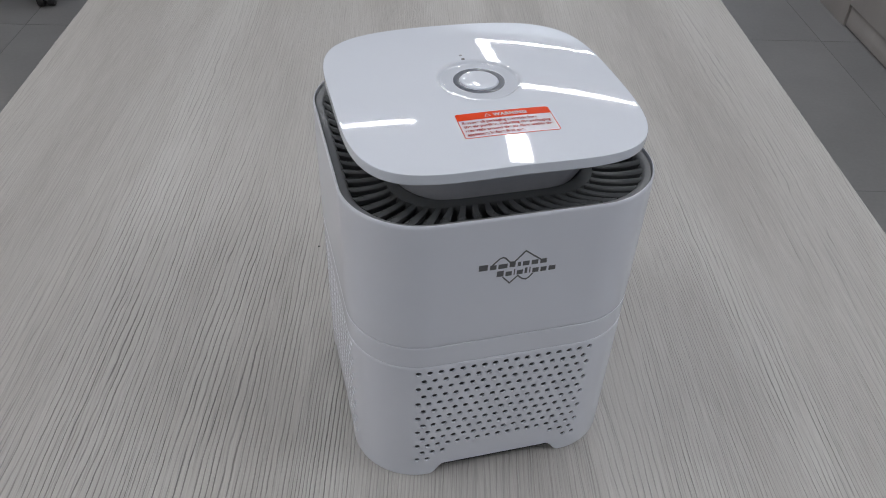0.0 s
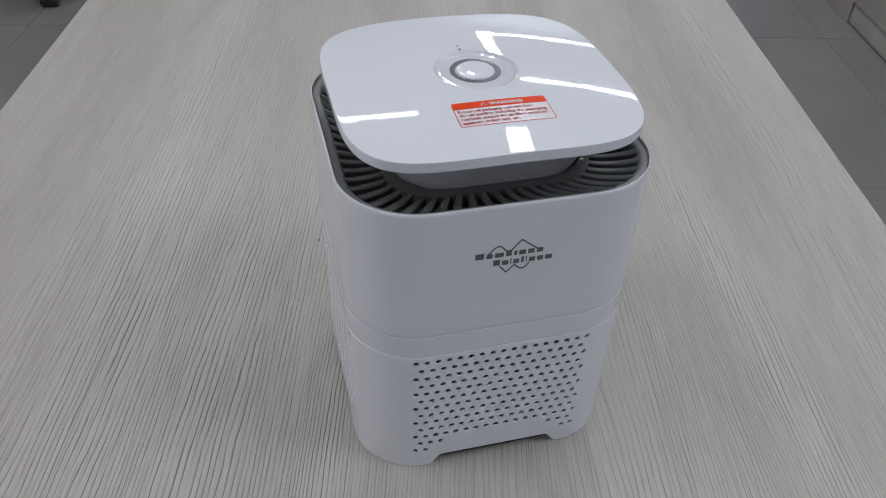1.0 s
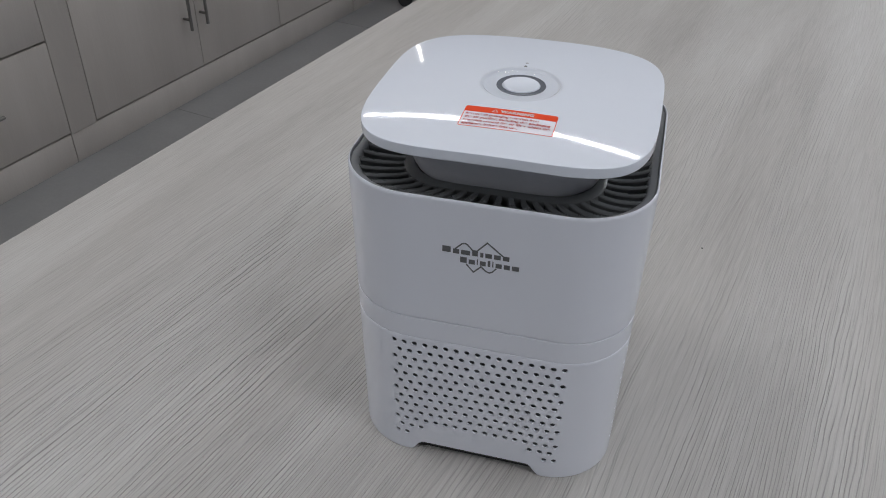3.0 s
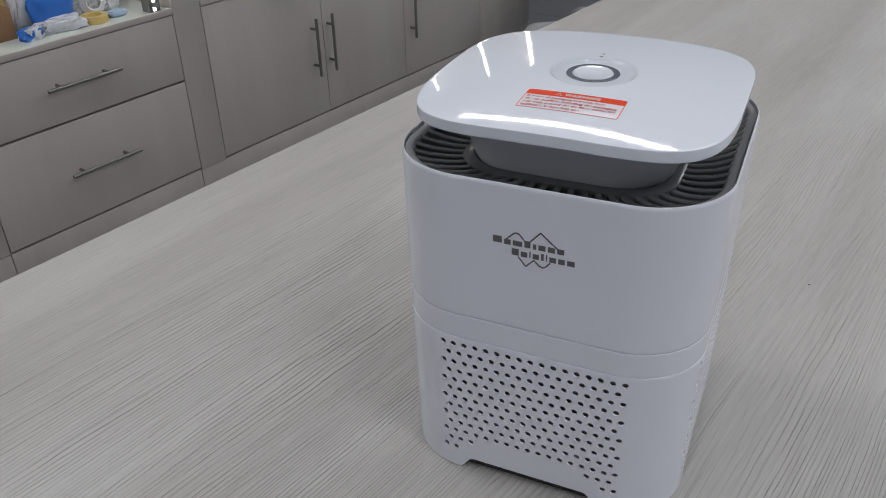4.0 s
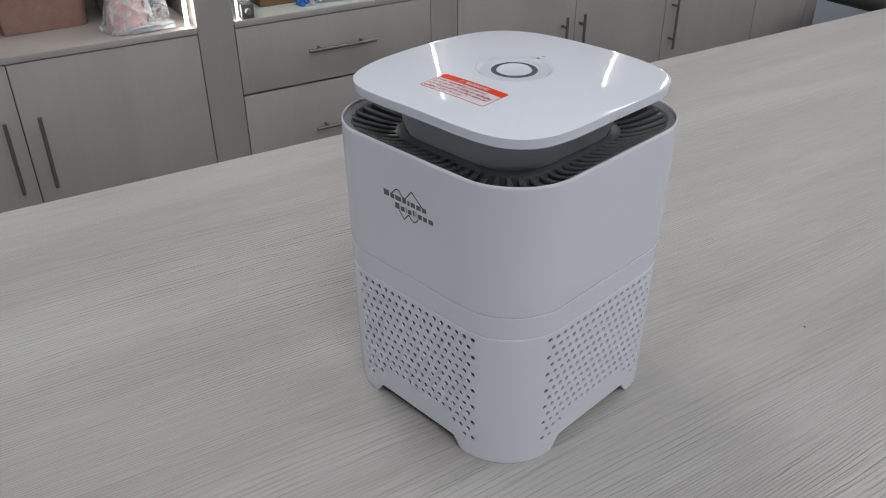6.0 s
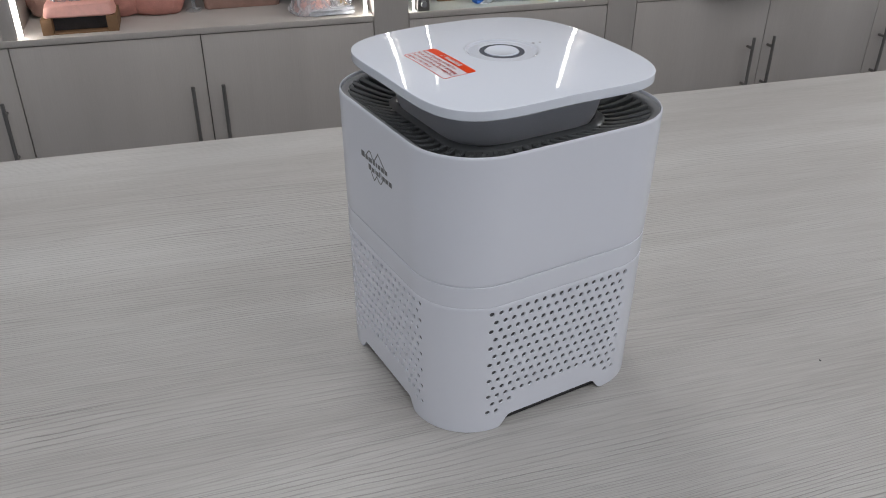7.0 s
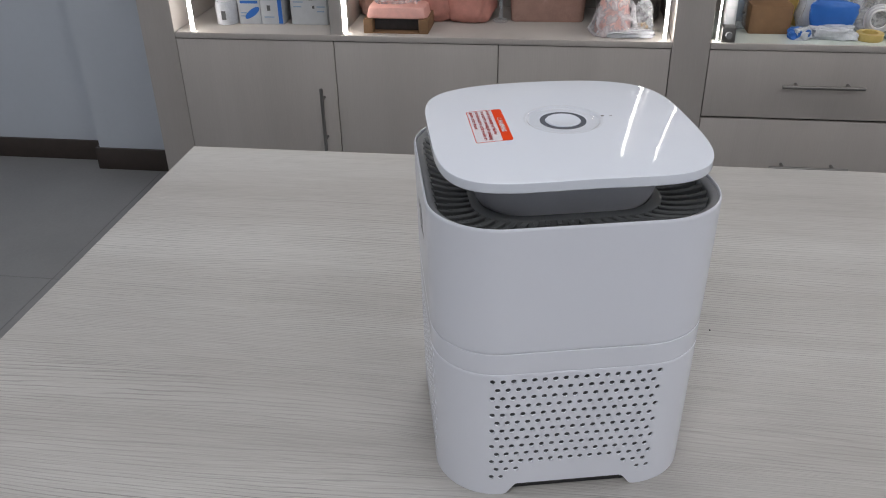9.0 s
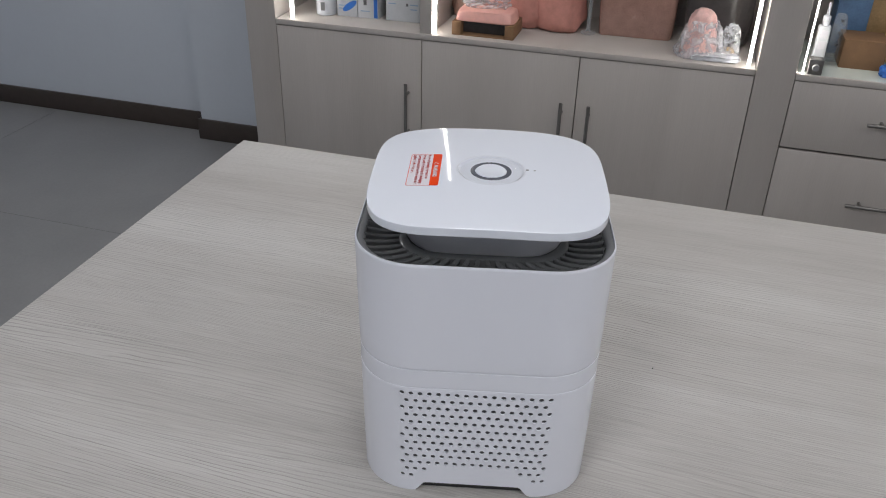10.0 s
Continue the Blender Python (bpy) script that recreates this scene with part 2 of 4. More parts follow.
def glossy_film(name, share):
    """Clear film of which only a faint mirror sheen is seen."""
    n = Nodes(name)
    clear, gloss, both = n.node("ShaderNodeBsdfTransparent"), n.node("ShaderNodeBsdfGlossy"), n.node("ShaderNodeMixShader")
    gloss.inputs["Roughness"].default_value = 0.04
    both.inputs[0].default_value = share
    n.tree.links.new(clear.outputs[0], both.inputs[1])
    n.tree.links.new(gloss.outputs[0], both.inputs[2])
    n.tree.links.new(both.outputs[0], n.tree.nodes["Material Output"].inputs["Surface"])
    n.tree.nodes.remove(n.bsdf)
    return n.mat


PEEL_FILM = glossy_film("clear_protective_film", 0.11)
FILM = clear_film("clear_film", (0.80, 0.82, 0.86), 0.10, 0.75)
CLEAR_PLASTIC = clear_film("clear_stiff_plastic", (0.55, 0.60, 0.64), 0.20, 0.40, 20.0)


def floor_material():
    n = Nodes("grey_porcelain_tile")
    at = n.coords(shift=True)
    a = n.noise(at, 3.0, 5, 0.6)
    b = n.noise(at, 90.0, 3)
    f = n.math("ADD", n.math("MULTIPLY", a, 0.75), n.math("MULTIPLY", b, 0.25))
    n.set(Base_Color=n.ramp(f, [(0.3, (0.205, 0.205, 0.207)), (0.7, (0.265, 0.264, 0.265))]), Roughness=n.math("ADD", 0.32, n.math("MULTIPLY", a, 0.15)))
    n.bump(b, 0.1, 0.0004)
    return n.mat


TILE = floor_material()
GROUT = plain("grey_grout", (0.20, 0.20, 0.20), 0.9)


# ---- mesh helpers ----
def solid(bm, x0, x1, y0, y1, z0, z1, bevel=0.0, segments=2):
    """Adds a box, with rounded edges, to bm."""
    made = bmesh.ops.create_cube(bm, size=1.0)
    m = Matrix.Translation(((x0 + x1) / 2, (y0 + y1) / 2, (z0 + z1) / 2)) @ Matrix.Diagonal((x1 - x0, y1 - y0, z1 - z0, 1))
    bmesh.ops.transform(bm, matrix=m, verts=made["verts"])
    if bevel:
        edges = {e for v in made["verts"] for e in v.link_edges}
        bmesh.ops.bevel(bm, geom=list(edges), offset=bevel, segments=segments, profile=0.5, affect="EDGES")
    return bm


def box(*size, bevel=0.0, segments=2):
    return solid(bmesh.new(), *size, bevel=bevel, segments=segments)


def rod(bm, a, b, radius, sides=14, end=None):
    """Adds a round bar from a to b to bm."""
    a, b = Vector(a), Vector(b)
    turn = (b - a).to_track_quat("Z", "Y").to_matrix().to_4x4()
    bmesh.ops.create_cone(bm, cap_ends=True, segments=sides, radius1=radius, radius2=radius if end is None else end, depth=(b - a).length,
                          matrix=Matrix.Translation((a + b) / 2) @ turn)
    return bm


def loft(rings, close_first=False, close_last=False, bm=None):
    """Joins closed rings of points, of equal length, with quads."""
    bm = bm or bmesh.new()
    rows = [[bm.verts.new(p) for p in ring] for ring in rings]
    for lower, upper in zip(rows, rows[1:]):
        for i in range(len(lower)):
            j = (i + 1) % len(lower)
            bm.faces.new((lower[i], lower[j], upper[j], upper[i]))
    if close_first:
        bm.faces.new(rows[0][::-1])
    if close_last:
        bm.faces.new(rows[-1])
    return bm


def mesh_of(bm, name, smooth=True, sharp=40):
    bmesh.ops.recalc_face_normals(bm, faces=bm.faces)
    data = bpy.data.meshes.new(name)
    if smooth:
        for f in bm.faces:
            f.smooth = True
        for e in bm.edges:
            if len(e.link_faces) == 2 and e.calc_face_angle(0) > radians(sharp):
                e.smooth = False
    bm.to_mesh(data)
    bm.free()
    return data


def part(name, bm, material, parent=None, label="", at=None):
    """Links a bmesh as one mesh object under a thing or a part."""
    ob = new(name, mesh_of(bm, name))
    ob.data.materials.append(material)
    if parent:
        ob.parent = parent
    if at:
        ob.matrix_basis = at
    return tagged(ob, label)


def thing(name, label, category, at=None, group="", kind=""):
    ob = tagged(new(name), label, category, group, kind)
    ob.empty_display_size = 0.05
    if at:
        ob.matrix_basis = at
    return ob


def setting(name, bm, material, label="", category=""):
    ob = part(name, bm, material)
    return tagged(ob, label, category, kind="structure")


def rounded(half, corner, s):
    """A point of a rounded square, by the length s along its edge from the middle of the front, and the outward way."""
    flat, arc = half - corner, corner * math.pi / 2
    side = 2 * flat + arc
    s = (s + flat + arc / 2) % (4 * side)
    k, u = int(s // side), s % side
    u -= arc / 2
    if u < 0:
        a = u / corner
        x, y, nx, ny = -flat + corner * math.sin(a), -half + corner * (1 - math.cos(a)), math.sin(a), -math.cos(a)
    elif u > 2 * flat:
        a = (u - 2 * flat) / corner
        x, y, nx, ny = flat + corner * math.sin(a), -half + corner * (1 - math.cos(a)), math.sin(a), -math.cos(a)
    else:
        x, y, nx, ny = u - flat, -half, 0.0, -1.0
    for _ in range(k):
        x, y, nx, ny = -y, x, -ny, nx
    return x, y, nx, ny


def perimeter(half, corner):
    return 8 * (half - corner) + 2 * math.pi * corner


def ring_of(half, corner, z, count):
    length = perimeter(half, corner)
    return [(*rounded(half, corner, length * i / count)[:2], z) for i in range(count)]


# ---- room ----
TOP = 0.8887          # table top
FRONT = -1.943        # fronts of the wall cabinets
ROOM = (-2.34, 2.45, -3.2, 4.6)
CEIL = 2.5

tile_x = [-1.467 + 0.993 * k for k in range(-1, 5)]
tile_y = [-1.475 + 1.0 * k for k in range(-2, 7)]
floor = setting("floor", box(ROOM[0] - 0.2, ROOM[1] + 0.2, ROOM[2] - 0.2, ROOM[3] + 0.2, -0.1, -0.0012), GROUT, "grey porcelain tile floor with thin dark joints", "floor")


def wall(name, *size, label="plain cool white painted wall", material=None):
    return setting(name, box(*size), material or WALL_PAINT, label, "wall")


wall("wall_west", ROOM[0] - 0.12, ROOM[0], ROOM[2], ROOM[3], 0, CEIL)
wall("wall_east", ROOM[1], ROOM[1] + 0.12, ROOM[2], ROOM[3], 0, CEIL)
wall("wall_south", ROOM[0], ROOM[1], ROOM[2] - 0.12, ROOM[2], 0, CEIL)
wall("wall_north", ROOM[0], ROOM[1], ROOM[3], ROOM[3] + 0.12, 0, CEIL)
wall("wall_pier", ROOM[0], -2.262, -1.715, -1.289, 0, CEIL, label="shallow white painted pier beside the cabinets")
setting("ceiling", box(ROOM[0], ROOM[1], ROOM[2], ROOM[3], CEIL, CEIL + 0.1), CEILING_PAINT, "flat white painted ceiling", "ceiling")
setting("baseboard_wall", box(ROOM[0] + 0.001, ROOM[0] + 0.014, ROOM[2], -1.717, 0, 0.08, bevel=0.002), SKIRTING, "dark brown skirting board", "baseboard")
setting("baseboard_pier", box(-2.2615, -2.248, -1.728, -1.2895, 0, 0.085, bevel=0.002), SKIRTING, "dark brown skirting board round the pier", "baseboard")
setting("baseboard_pier_side", box(-2.325, -2.2635, -1.728, -1.716, 0, 0.085, bevel=0.002), SKIRTING, "dark brown skirting board round the pier", "baseboard")

# ---- lights on the ceiling ----


def lamp_in(parent, hx, hy, drop, glow_level):
    """An area lamp that fills a diffuser and shines down."""
    data = bpy.data.lights.new("lamp", "AREA")
    data.shape, data.size, data.size_y = "RECTANGLE", 2 * hx, 2 * hy
    data.energy, data.color = glow_level * math.pi * 4 * hx * hy, COOL
    ob = new("lamp", data)
    ob.parent = parent
    ob.matrix_basis = pose(0, 0, -drop)


def line_light(x0, x1, y0, y1, label):
    """A shallow white channel with a glowing strip under it."""
    top = thing("linear_light", label, "ceiling light", pose((x0 + x1) / 2, (y0 + y1) / 2, CEIL), group="ceiling line lights")
    hx, hy = (x1 - x0) / 2, (y1 - y0) / 2
    part("housing", box(-hx - 0.012, hx + 0.012, -hy - 0.012, hy + 0.012, -0.03, -0.001, bevel=0.003), CEILING_PAINT, top)
    part("diffuser", box(-hx, hx, -hy, hy, -0.036, -0.0305), LAMP_FACE, top, "glowing white diffuser strip")
    lamp_in(top, hx, hy, 0.038, LINE_GLOW)


line_light(-1.67, -0.12, 1.825, 1.875, "long slim line light across the white ceiling")
line_light(0.28, 0.38, 1.41, 1.70, "short line light on the white ceiling")
line_light(0.32, 0.40, 3.15, 4.16, "line light forming a ceiling frame's side")
line_light(0.32, 1.30, 4.20, 4.30, "line light forming a ceiling frame's back")
line_light(0.45, 1.15, 2.50, 2.57, "line light forming a ceiling frame's front")


def fill_panel(x, y, hx, hy, share):
    top = thing("fill_panel", "added flat white fill panel on the ceiling, out of view", "ceiling light", pose(x, y, CEIL), group="ceiling panel lights")
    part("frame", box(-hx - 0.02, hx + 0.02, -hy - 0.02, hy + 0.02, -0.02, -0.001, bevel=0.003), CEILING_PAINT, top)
    part("diffuser", box(-hx, hx, -hy, hy, -0.024, -0.0205), LAMP_FACE, top, "glowing diffuser of the added fill panel")
    lamp_in(top, hx, hy, 0.026, FILL_GLOW * share)


# invented fill panels, placed out of view to balance the room's brightness
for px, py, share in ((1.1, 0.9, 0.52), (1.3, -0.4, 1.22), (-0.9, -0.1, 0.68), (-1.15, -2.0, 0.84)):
    fill_panel(px, py, 0.3, 0.3, share)

# ---- table ----
table = thing("table", "long counter-height table with pale embossed wood laminate", "table", pose(0, 0, 0))
TX0, TX1, TY0, TY1 = -0.465, 0.391, -0.467, 2.1
part("tabletop", box(TX0, TX1, TY0, TY1, TOP - 0.04, TOP, bevel=0.0016, segments=3), TABLE, table)
for y in (TY0 + 0.05, TY1 - 0.09):
    part("end_panel", box(TX0 + 0.04, TX1 - 0.04, y, y + 0.04, 0, TOP - 0.0405, bevel=0.001), CABINET, table)
part("middle_panel", box(-0.06, -0.03, TY0 + 0.0905, TY1 - 0.0905, 0.02, TOP - 0.0405, bevel=0.001), CABINET, table)
speck = tagged(part("speck", box(-0.0008, 0.0008, -0.0006, 0.0006, 0, 0.0006, bevel=0.0002), BLACK, None, at=pose(-0.115, 0.139, TOP)), "tiny dark speck lying on the table", "speck")
crumb = tagged(part("speck", box(-0.0008, 0.0008, -0.0006, 0.0006, 0, 0.0005, bevel=0.0002), BLACK, None, at=pose(0.09, 0.235, TOP)), "tiny dark speck lying on the table", "speck")

# ---- air purifier ----
HALF, CORNER = 0.0858, 0.042
FOOT = 0.0013         # how far the feet reach below the origin


def half_at(z):
    """Half width of the housing at height z: it widens a little upwards."""
    return 0.0845 + 0.0152 * z


def skin(s, z, inset=0.0):
    x, y, nx, ny = rounded(HALF, CORNER, s)
    d = half_at(z) - HALF - inset
    return x + nx * d, y + ny * d, z


PITCH_S, PITCH_Z, HOLE = 0.0065, 0.00663, 0.00174
ROWS_OF_HOLES, HOLES = 13, 17
Z_TOP = 0.0944 + PITCH_Z / 2
SIDE = perimeter(HALF, CORNER) / 4


def arch(s):
    """Lower edge of a side: raised between its two feet."""
    u = min(1.0, max(0.0, (0.0432 - abs(s)) / 0.0085))
    return 0.0078 * u * u * (3 - 2 * u) - FOOT * (1 - u)


def has_hole(r, c):
    if r == 11:
        return c < 3 or c > 12
    if r == 12:
        return c < 2 or c > 14
    return True


def lower_body():
    bm = bmesh.new()
    edge = HOLES * PITCH_S / 2
    wide = [-edge + i * PITCH_S / 4 for i in range(4 * HOLES + 1)]
    bend = [edge + (SIDE / 2 - edge) * (i + 1) / 8 for i in range(8)]
    cols = [-b for b in bend[:-1][::-1]] + wide + bend
    first = len(bend) - 1
    low = Z_TOP - ROWS_OF_HOLES * PITCH_Z
    levels = [("top", 0.1001, 0.0007), ("top", 0.09995, 0.0002), ("top", 0.0997, 0.0)]
    levels += [("top", Z_TOP - i * PITCH_Z / 4, 0.0) for i in range(4 * ROWS_OF_HOLES + 1)]
    levels += [("low", k, 0.0) for k in (0.3, 0.6, 0.85, 0.96)] + [("low", 1.0, 0.0005), ("low", 1.0, 0.003)]
    panel_row = 3
    n = len(cols) * 4
    grid = []
    for kind, value, inset in levels:
        row = []
        for k in range(4):
            for s in cols:
                z = value if kind == "top" else low + (arch(s) - low) * value
                if kind == "low" and inset == 0.003:
                    z += 0.0002
                row.append((k * SIDE + s, z, inset))
        grid.append(row)
    verts = [[None] * n for _ in grid]

    def vert(r, c):
        c %= n
        if verts[r][c] is None:
            verts[r][c] = bm.verts.new(skin(*grid[r][c]))
        return verts[r][c]

    taken = set()
    for k in range(4):
        for r in range(ROWS_OF_HOLES):
            for c in range(HOLES - r % 2):
                if not has_hole(r, c):
                    continue
                r0, c0 = panel_row + 4 * r, k * len(cols) + first + 4 * c + 2 * (r % 2)
                for i in range(4):
                    for j in range(4):
                        taken.add((r0 + i, c0 + j))
                rim = [(0, j) for j in range(4)] + [(i, 4) for i in range(4)] + [(4, 4 - j) for j in range(4)] + [(4 - i, 0) for i in range(4)]
                outer = [vert(r0 + i, c0 + j) for i, j in rim]
                sc = k * SIDE + cols[first + 4 * c + 2 * (r % 2) + 2]
                zc = Z_TOP - (r + 0.5) * PITCH_Z
                rings = []
                for radius, depth in ((HOLE + 0.00007, 0.0), (HOLE, 0.00008), (HOLE * 0.98, 0.0011)):
                    ring = []
                    for i, j in rim:
                        a = math.atan2(2 - i, j - 2)
                        ring.append(bm.verts.new(skin(sc + radius * math.cos(a), zc + radius * math.sin(a), depth)))
                    rings.append(ring)
                for a_ring, b_ring in zip([outer] + rings, rings):
                    for q in range(16):
                        w = (q + 1) % 16
                        bm.faces.new((a_ring[q], a_ring[w], b_ring[w], b_ring[q]))
    for r in range(len(grid) - 1):
        for c in range(n):
            if (r, c) not in taken:
                bm.faces.new((vert(r, c), vert(r, c + 1), vert(r + 1, c + 1), vert(r + 1, c)))
    return bm


def hoop(levels, count=160, close_first=False, close_last=False, corner=None):
    """A lofted rounded-square shell from (half width, height) pairs. corner: its radius as a share of the half width."""
    return loft([ring_of(h, h * corner if corner else max(0.004, h - 0.0438), z, count) for h, z in levels], close_first, close_last)


PSI = 13.24
purifier = thing("air_purifier", "square white desktop air purifier standing on the table", "air purifier", pose(0, 0, TOP + FOOT, 0, 0, PSI))
part("lower_body", lower_body(), WHITE, purifier, "white lower housing with rows of round air holes")
part("filter_cover", hoop([(0.0827, 0.0085), (0.0836, 0.0985)], close_first=True), INNER, purifier, "grey inner cover behind the holes")
# added black insert: paints the shade seen under the arches
part("base_plate", hoop([(0.0785, -FOOT), (0.0798, 0.0), (0.0802, 0.0082)], close_first=True), BLACK, purifier, "added black insert for the shade between the feet")
part("band", hoop([(0.0848, 0.0985), (0.0855, 0.0999), (0.0858, 0.1001), (0.08598, 0.1005), (0.08602, 0.1009), (0.08612, 0.1140), (0.08615, 0.1144), (0.08615, 0.1148), (0.0860, 0.1151), (0.0857, 0.1152), (0.0846, 0.1152)]), WHITE, purifier)
part("upper_body", hoop([(0.0844, 0.1150), (0.0854, 0.1153), (0.0858, 0.1155), (0.08603, 0.1159), (half_at(0.1175) - 0.0001, 0.1175), (half_at(0.13), 0.13), (half_at(0.16), 0.16), (half_at(0.19), 0.19), (half_at(0.1982), 0.1982), (half_at(0.199), 0.1990), (0.0873, 0.2000), (0.0869, 0.2006), (0.0865, 0.2007), (0.0862, 0.2004), (0.0861, 0.1996), (0.0860, 0.1975)]), WHITE, purifier, "plain white upper housing")
grille = part("grille", hoop([(0.08608, 0.1983), (0.0857, 0.1989), (0.0828, 0.1986), (0.0812, 0.1974), (0.0804, 0.1960), (0.0800, 0.190), (0.0800, 0.1640)]), RING_PLASTIC, purifier, "grey outlet ring with curved fins")
# closed black sheet: the depth's darkness is put into its colour
part("well", hoop([(0.0815, 0.1642), (0.046, 0.1638)], close_last=True, corner=0.48), WELL_SHADE, purifier, "black sheet painted as the shade under the fins")
part("inner_frame", hoop([(0.0590, 0.1635), (0.0594, 0.1880), (0.0590, 0.1899), (0.0580, 0.1906), (0.0560, 0.1910), (0.0540, 0.1913), (0.0525, 0.1900)], corner=0.48), FIN_GREY, grille, "grey frame round the pedestal")


def fin(k, count=64):
    """One broad slat, dished from the inner frame up to the outer ring."""
    bm = bmesh.new()
    steps = 8
    inner, outer = (0.0575, 0.0276), (0.0815, 0.0378)
    centre = []
    for i in range(steps + 1):
        u = i / steps
        f = (k + 0.5) / count + 0.003 * u * u
        a = rounded(*inner, perimeter(*inner) * f)
        b = rounded(*outer, perimeter(*outer) * f)
        centre.append(Vector((a[0] + (b[0] - a[0]) * u, a[1] + (b[1] - a[1]) * u, 0.1897 + 0.0082 * u ** 1.7)))
    rings = []
    for i, p in enumerate(centre):
        way = (centre[min(i + 1, steps)] - centre[max(i - 1, 0)]).normalized()
        half = 0.0016 + 0.0011 * i / steps
        side = Vector((-way.y, way.x, 0)).normalized() * half
        up = Vector((0, 0, 1))
        rings.append([p - side * 0.8 - up * 0.0035, p + side * 0.8 - up * 0.0035, p + side - up * 0.0006, p + side * 0.72, p - side * 0.72, p - side - up * 0.0006])
    return loft(rings, True, True, bm)


quarter = [mesh_of(fin(k), "fin") for k in range(16)]
for data in quarter:
    data.materials.append(FIN_GREY)
for k in range(64):
    blade = new("fin", quarter[k % 16])
    blade.parent = grille
    blade.matrix_basis = pose(0, 0, 0, 0, 0, 90 * (k // 16))

part("pedestal", hoop([(0.0540, 0.190), (0.0545, 0.1914), (0.0552, 0.1928), (0.0560, 0.1950), (0.0572, 0.2000), (0.0583, 0.2060), (0.0590, 0.2120), (0.0594, 0.2175)], corner=0.58), PEDESTAL_GREY, purifier, "smooth grey flared pedestal under the lid")


def deepen(ob):
    """Draws the back of the housing out a little: it is slightly deeper than wide."""
    for v in ob.data.vertices:
        u = min(1.0, max(0.0, (v.co.y - 0.03) / 0.05))
        v.co.y += 0.0016 * u * u * (3 - 2 * u)


for ob in purifier.children:
    if ob.name.split(".")[0] in ("lower_body", "filter_cover", "band", "upper_body", "grille", "well"):
        deepen(ob)
LID, POWER = 0.0821, 4.1
DISH = (0.0012, 0.003, 0.0236)


def lid_top(x, y):
    """Height of the lid's upper face: slightly domed, with a dish round the button."""
    z = 0.2297 - 0.547 * (x * x + y * y)
    r = math.hypot(x - DISH[0], y - DISH[1]) / DISH[2]
    if r < 1:
        w = min(1.0, (1 - r) / 0.10)
        z -= 0.0013 * w * w * (3 - 2 * w)
    return z


def squircle(scale, count=144):
    out = []
    for i in range(count):
        a = 2 * math.pi * i / count
        c, s = math.cos(a), math.sin(a)
        k = (abs(c) ** POWER + abs(s) ** POWER) ** (-1 / POWER)
        out.append((scale * k * c + 0.0003, scale * k * s + 0.0014))
    return out


def lid():
    count = 144
    circle = [(math.cos(2 * math.pi * i / count), math.sin(2 * math.pi * i / count)) for i in range(count)]
    rings = []
    edge = squircle(LID, count)
    inner = [(x * 0.982, y * 0.982) for x, y in edge]
    for k, down in ((0.72, 0.0060), (0.97, 0.0064), (0.990, 0.00635), (0.9965, 0.0060), (0.999, 0.0056), (1.0, 0.0050)):
        rings.append([(x * k, y * k, lid_top(x, y) - down) for x, y in edge])
    for a in (-60.0, 0.0, 30.0, 60.0, 90.0):
        k = 1 - 0.0003 / LID * (1 - math.cos(radians(max(0.0, a))))
        fall = 0.0003 * (1 - math.sin(radians(max(0.0, a)))) + (0.0006 if a < 0 else 0.0)
        rings.append([(x * k, y * k, lid_top(x * k, y * k) - fall) for x, y in edge])
    rings.append([(x * 0.982, y * 0.982, lid_top(x * 0.982, y * 0.982)) for x, y in edge])
    for i in range(1, 15):
        f = i / 14
        ring = []
        for (x, y), (cx, cy) in zip(inner, circle):
            bx, by = DISH[0] + cx * DISH[2] * 1.02, DISH[1] + cy * DISH[2] * 1.02
            px, py = x + (bx - x) * f, y + (by - y) * f
            ring.append((px, py, lid_top(px, py)))
        rings.append(ring)
    for f in (0.996, 0.988, 0.978, 0.967, 0.956, 0.945, 0.933, 0.922, 0.911, 0.90, 0.89, 0.80, 0.72, 0.66, 0.61):
        rings.append([(DISH[0] + cx * DISH[2] * f, DISH[1] + cy * DISH[2] * f, lid_top(DISH[0] + cx * DISH[2] * f, DISH[1] + cy * DISH[2] * f)) for cx, cy in circle])
    return loft(rings, True, True)


def disc(levels, cx, cy, count=64, cap=True):
    return loft([[(cx + r * math.cos(2 * math.pi * i / count), cy + r * math.sin(2 * math.pi * i / count), z) for i in range(count)] for r, z in levels], False, cap)


plate = part("lid", lid(), LID_WHITE, purifier, "glossy white rounded-square lid")
base_z = lid_top(DISH[0] + 0.0144, DISH[1])
part("button_ring", disc([(0.0146, base_z - 0.0004), (0.0144, base_z + 0.0003), (0.0139, base_z + 0.0004), (0.0112, base_z + 0.0002), (0.0110, base_z - 0.0004)], DISH[0], DISH[1], cap=False), RING_GREY, plate, "dark grey ring round the button")
part("power_button", disc([(0.0109, base_z - 0.0004), (0.0108, base_z + 0.0005), (0.0102, base_z + 0.0009), (0.006, base_z + 0.0003), (0.001, base_z + 0.0001)], DISH[0], DISH[1]), LID_WHITE, plate, "round glossy white button")


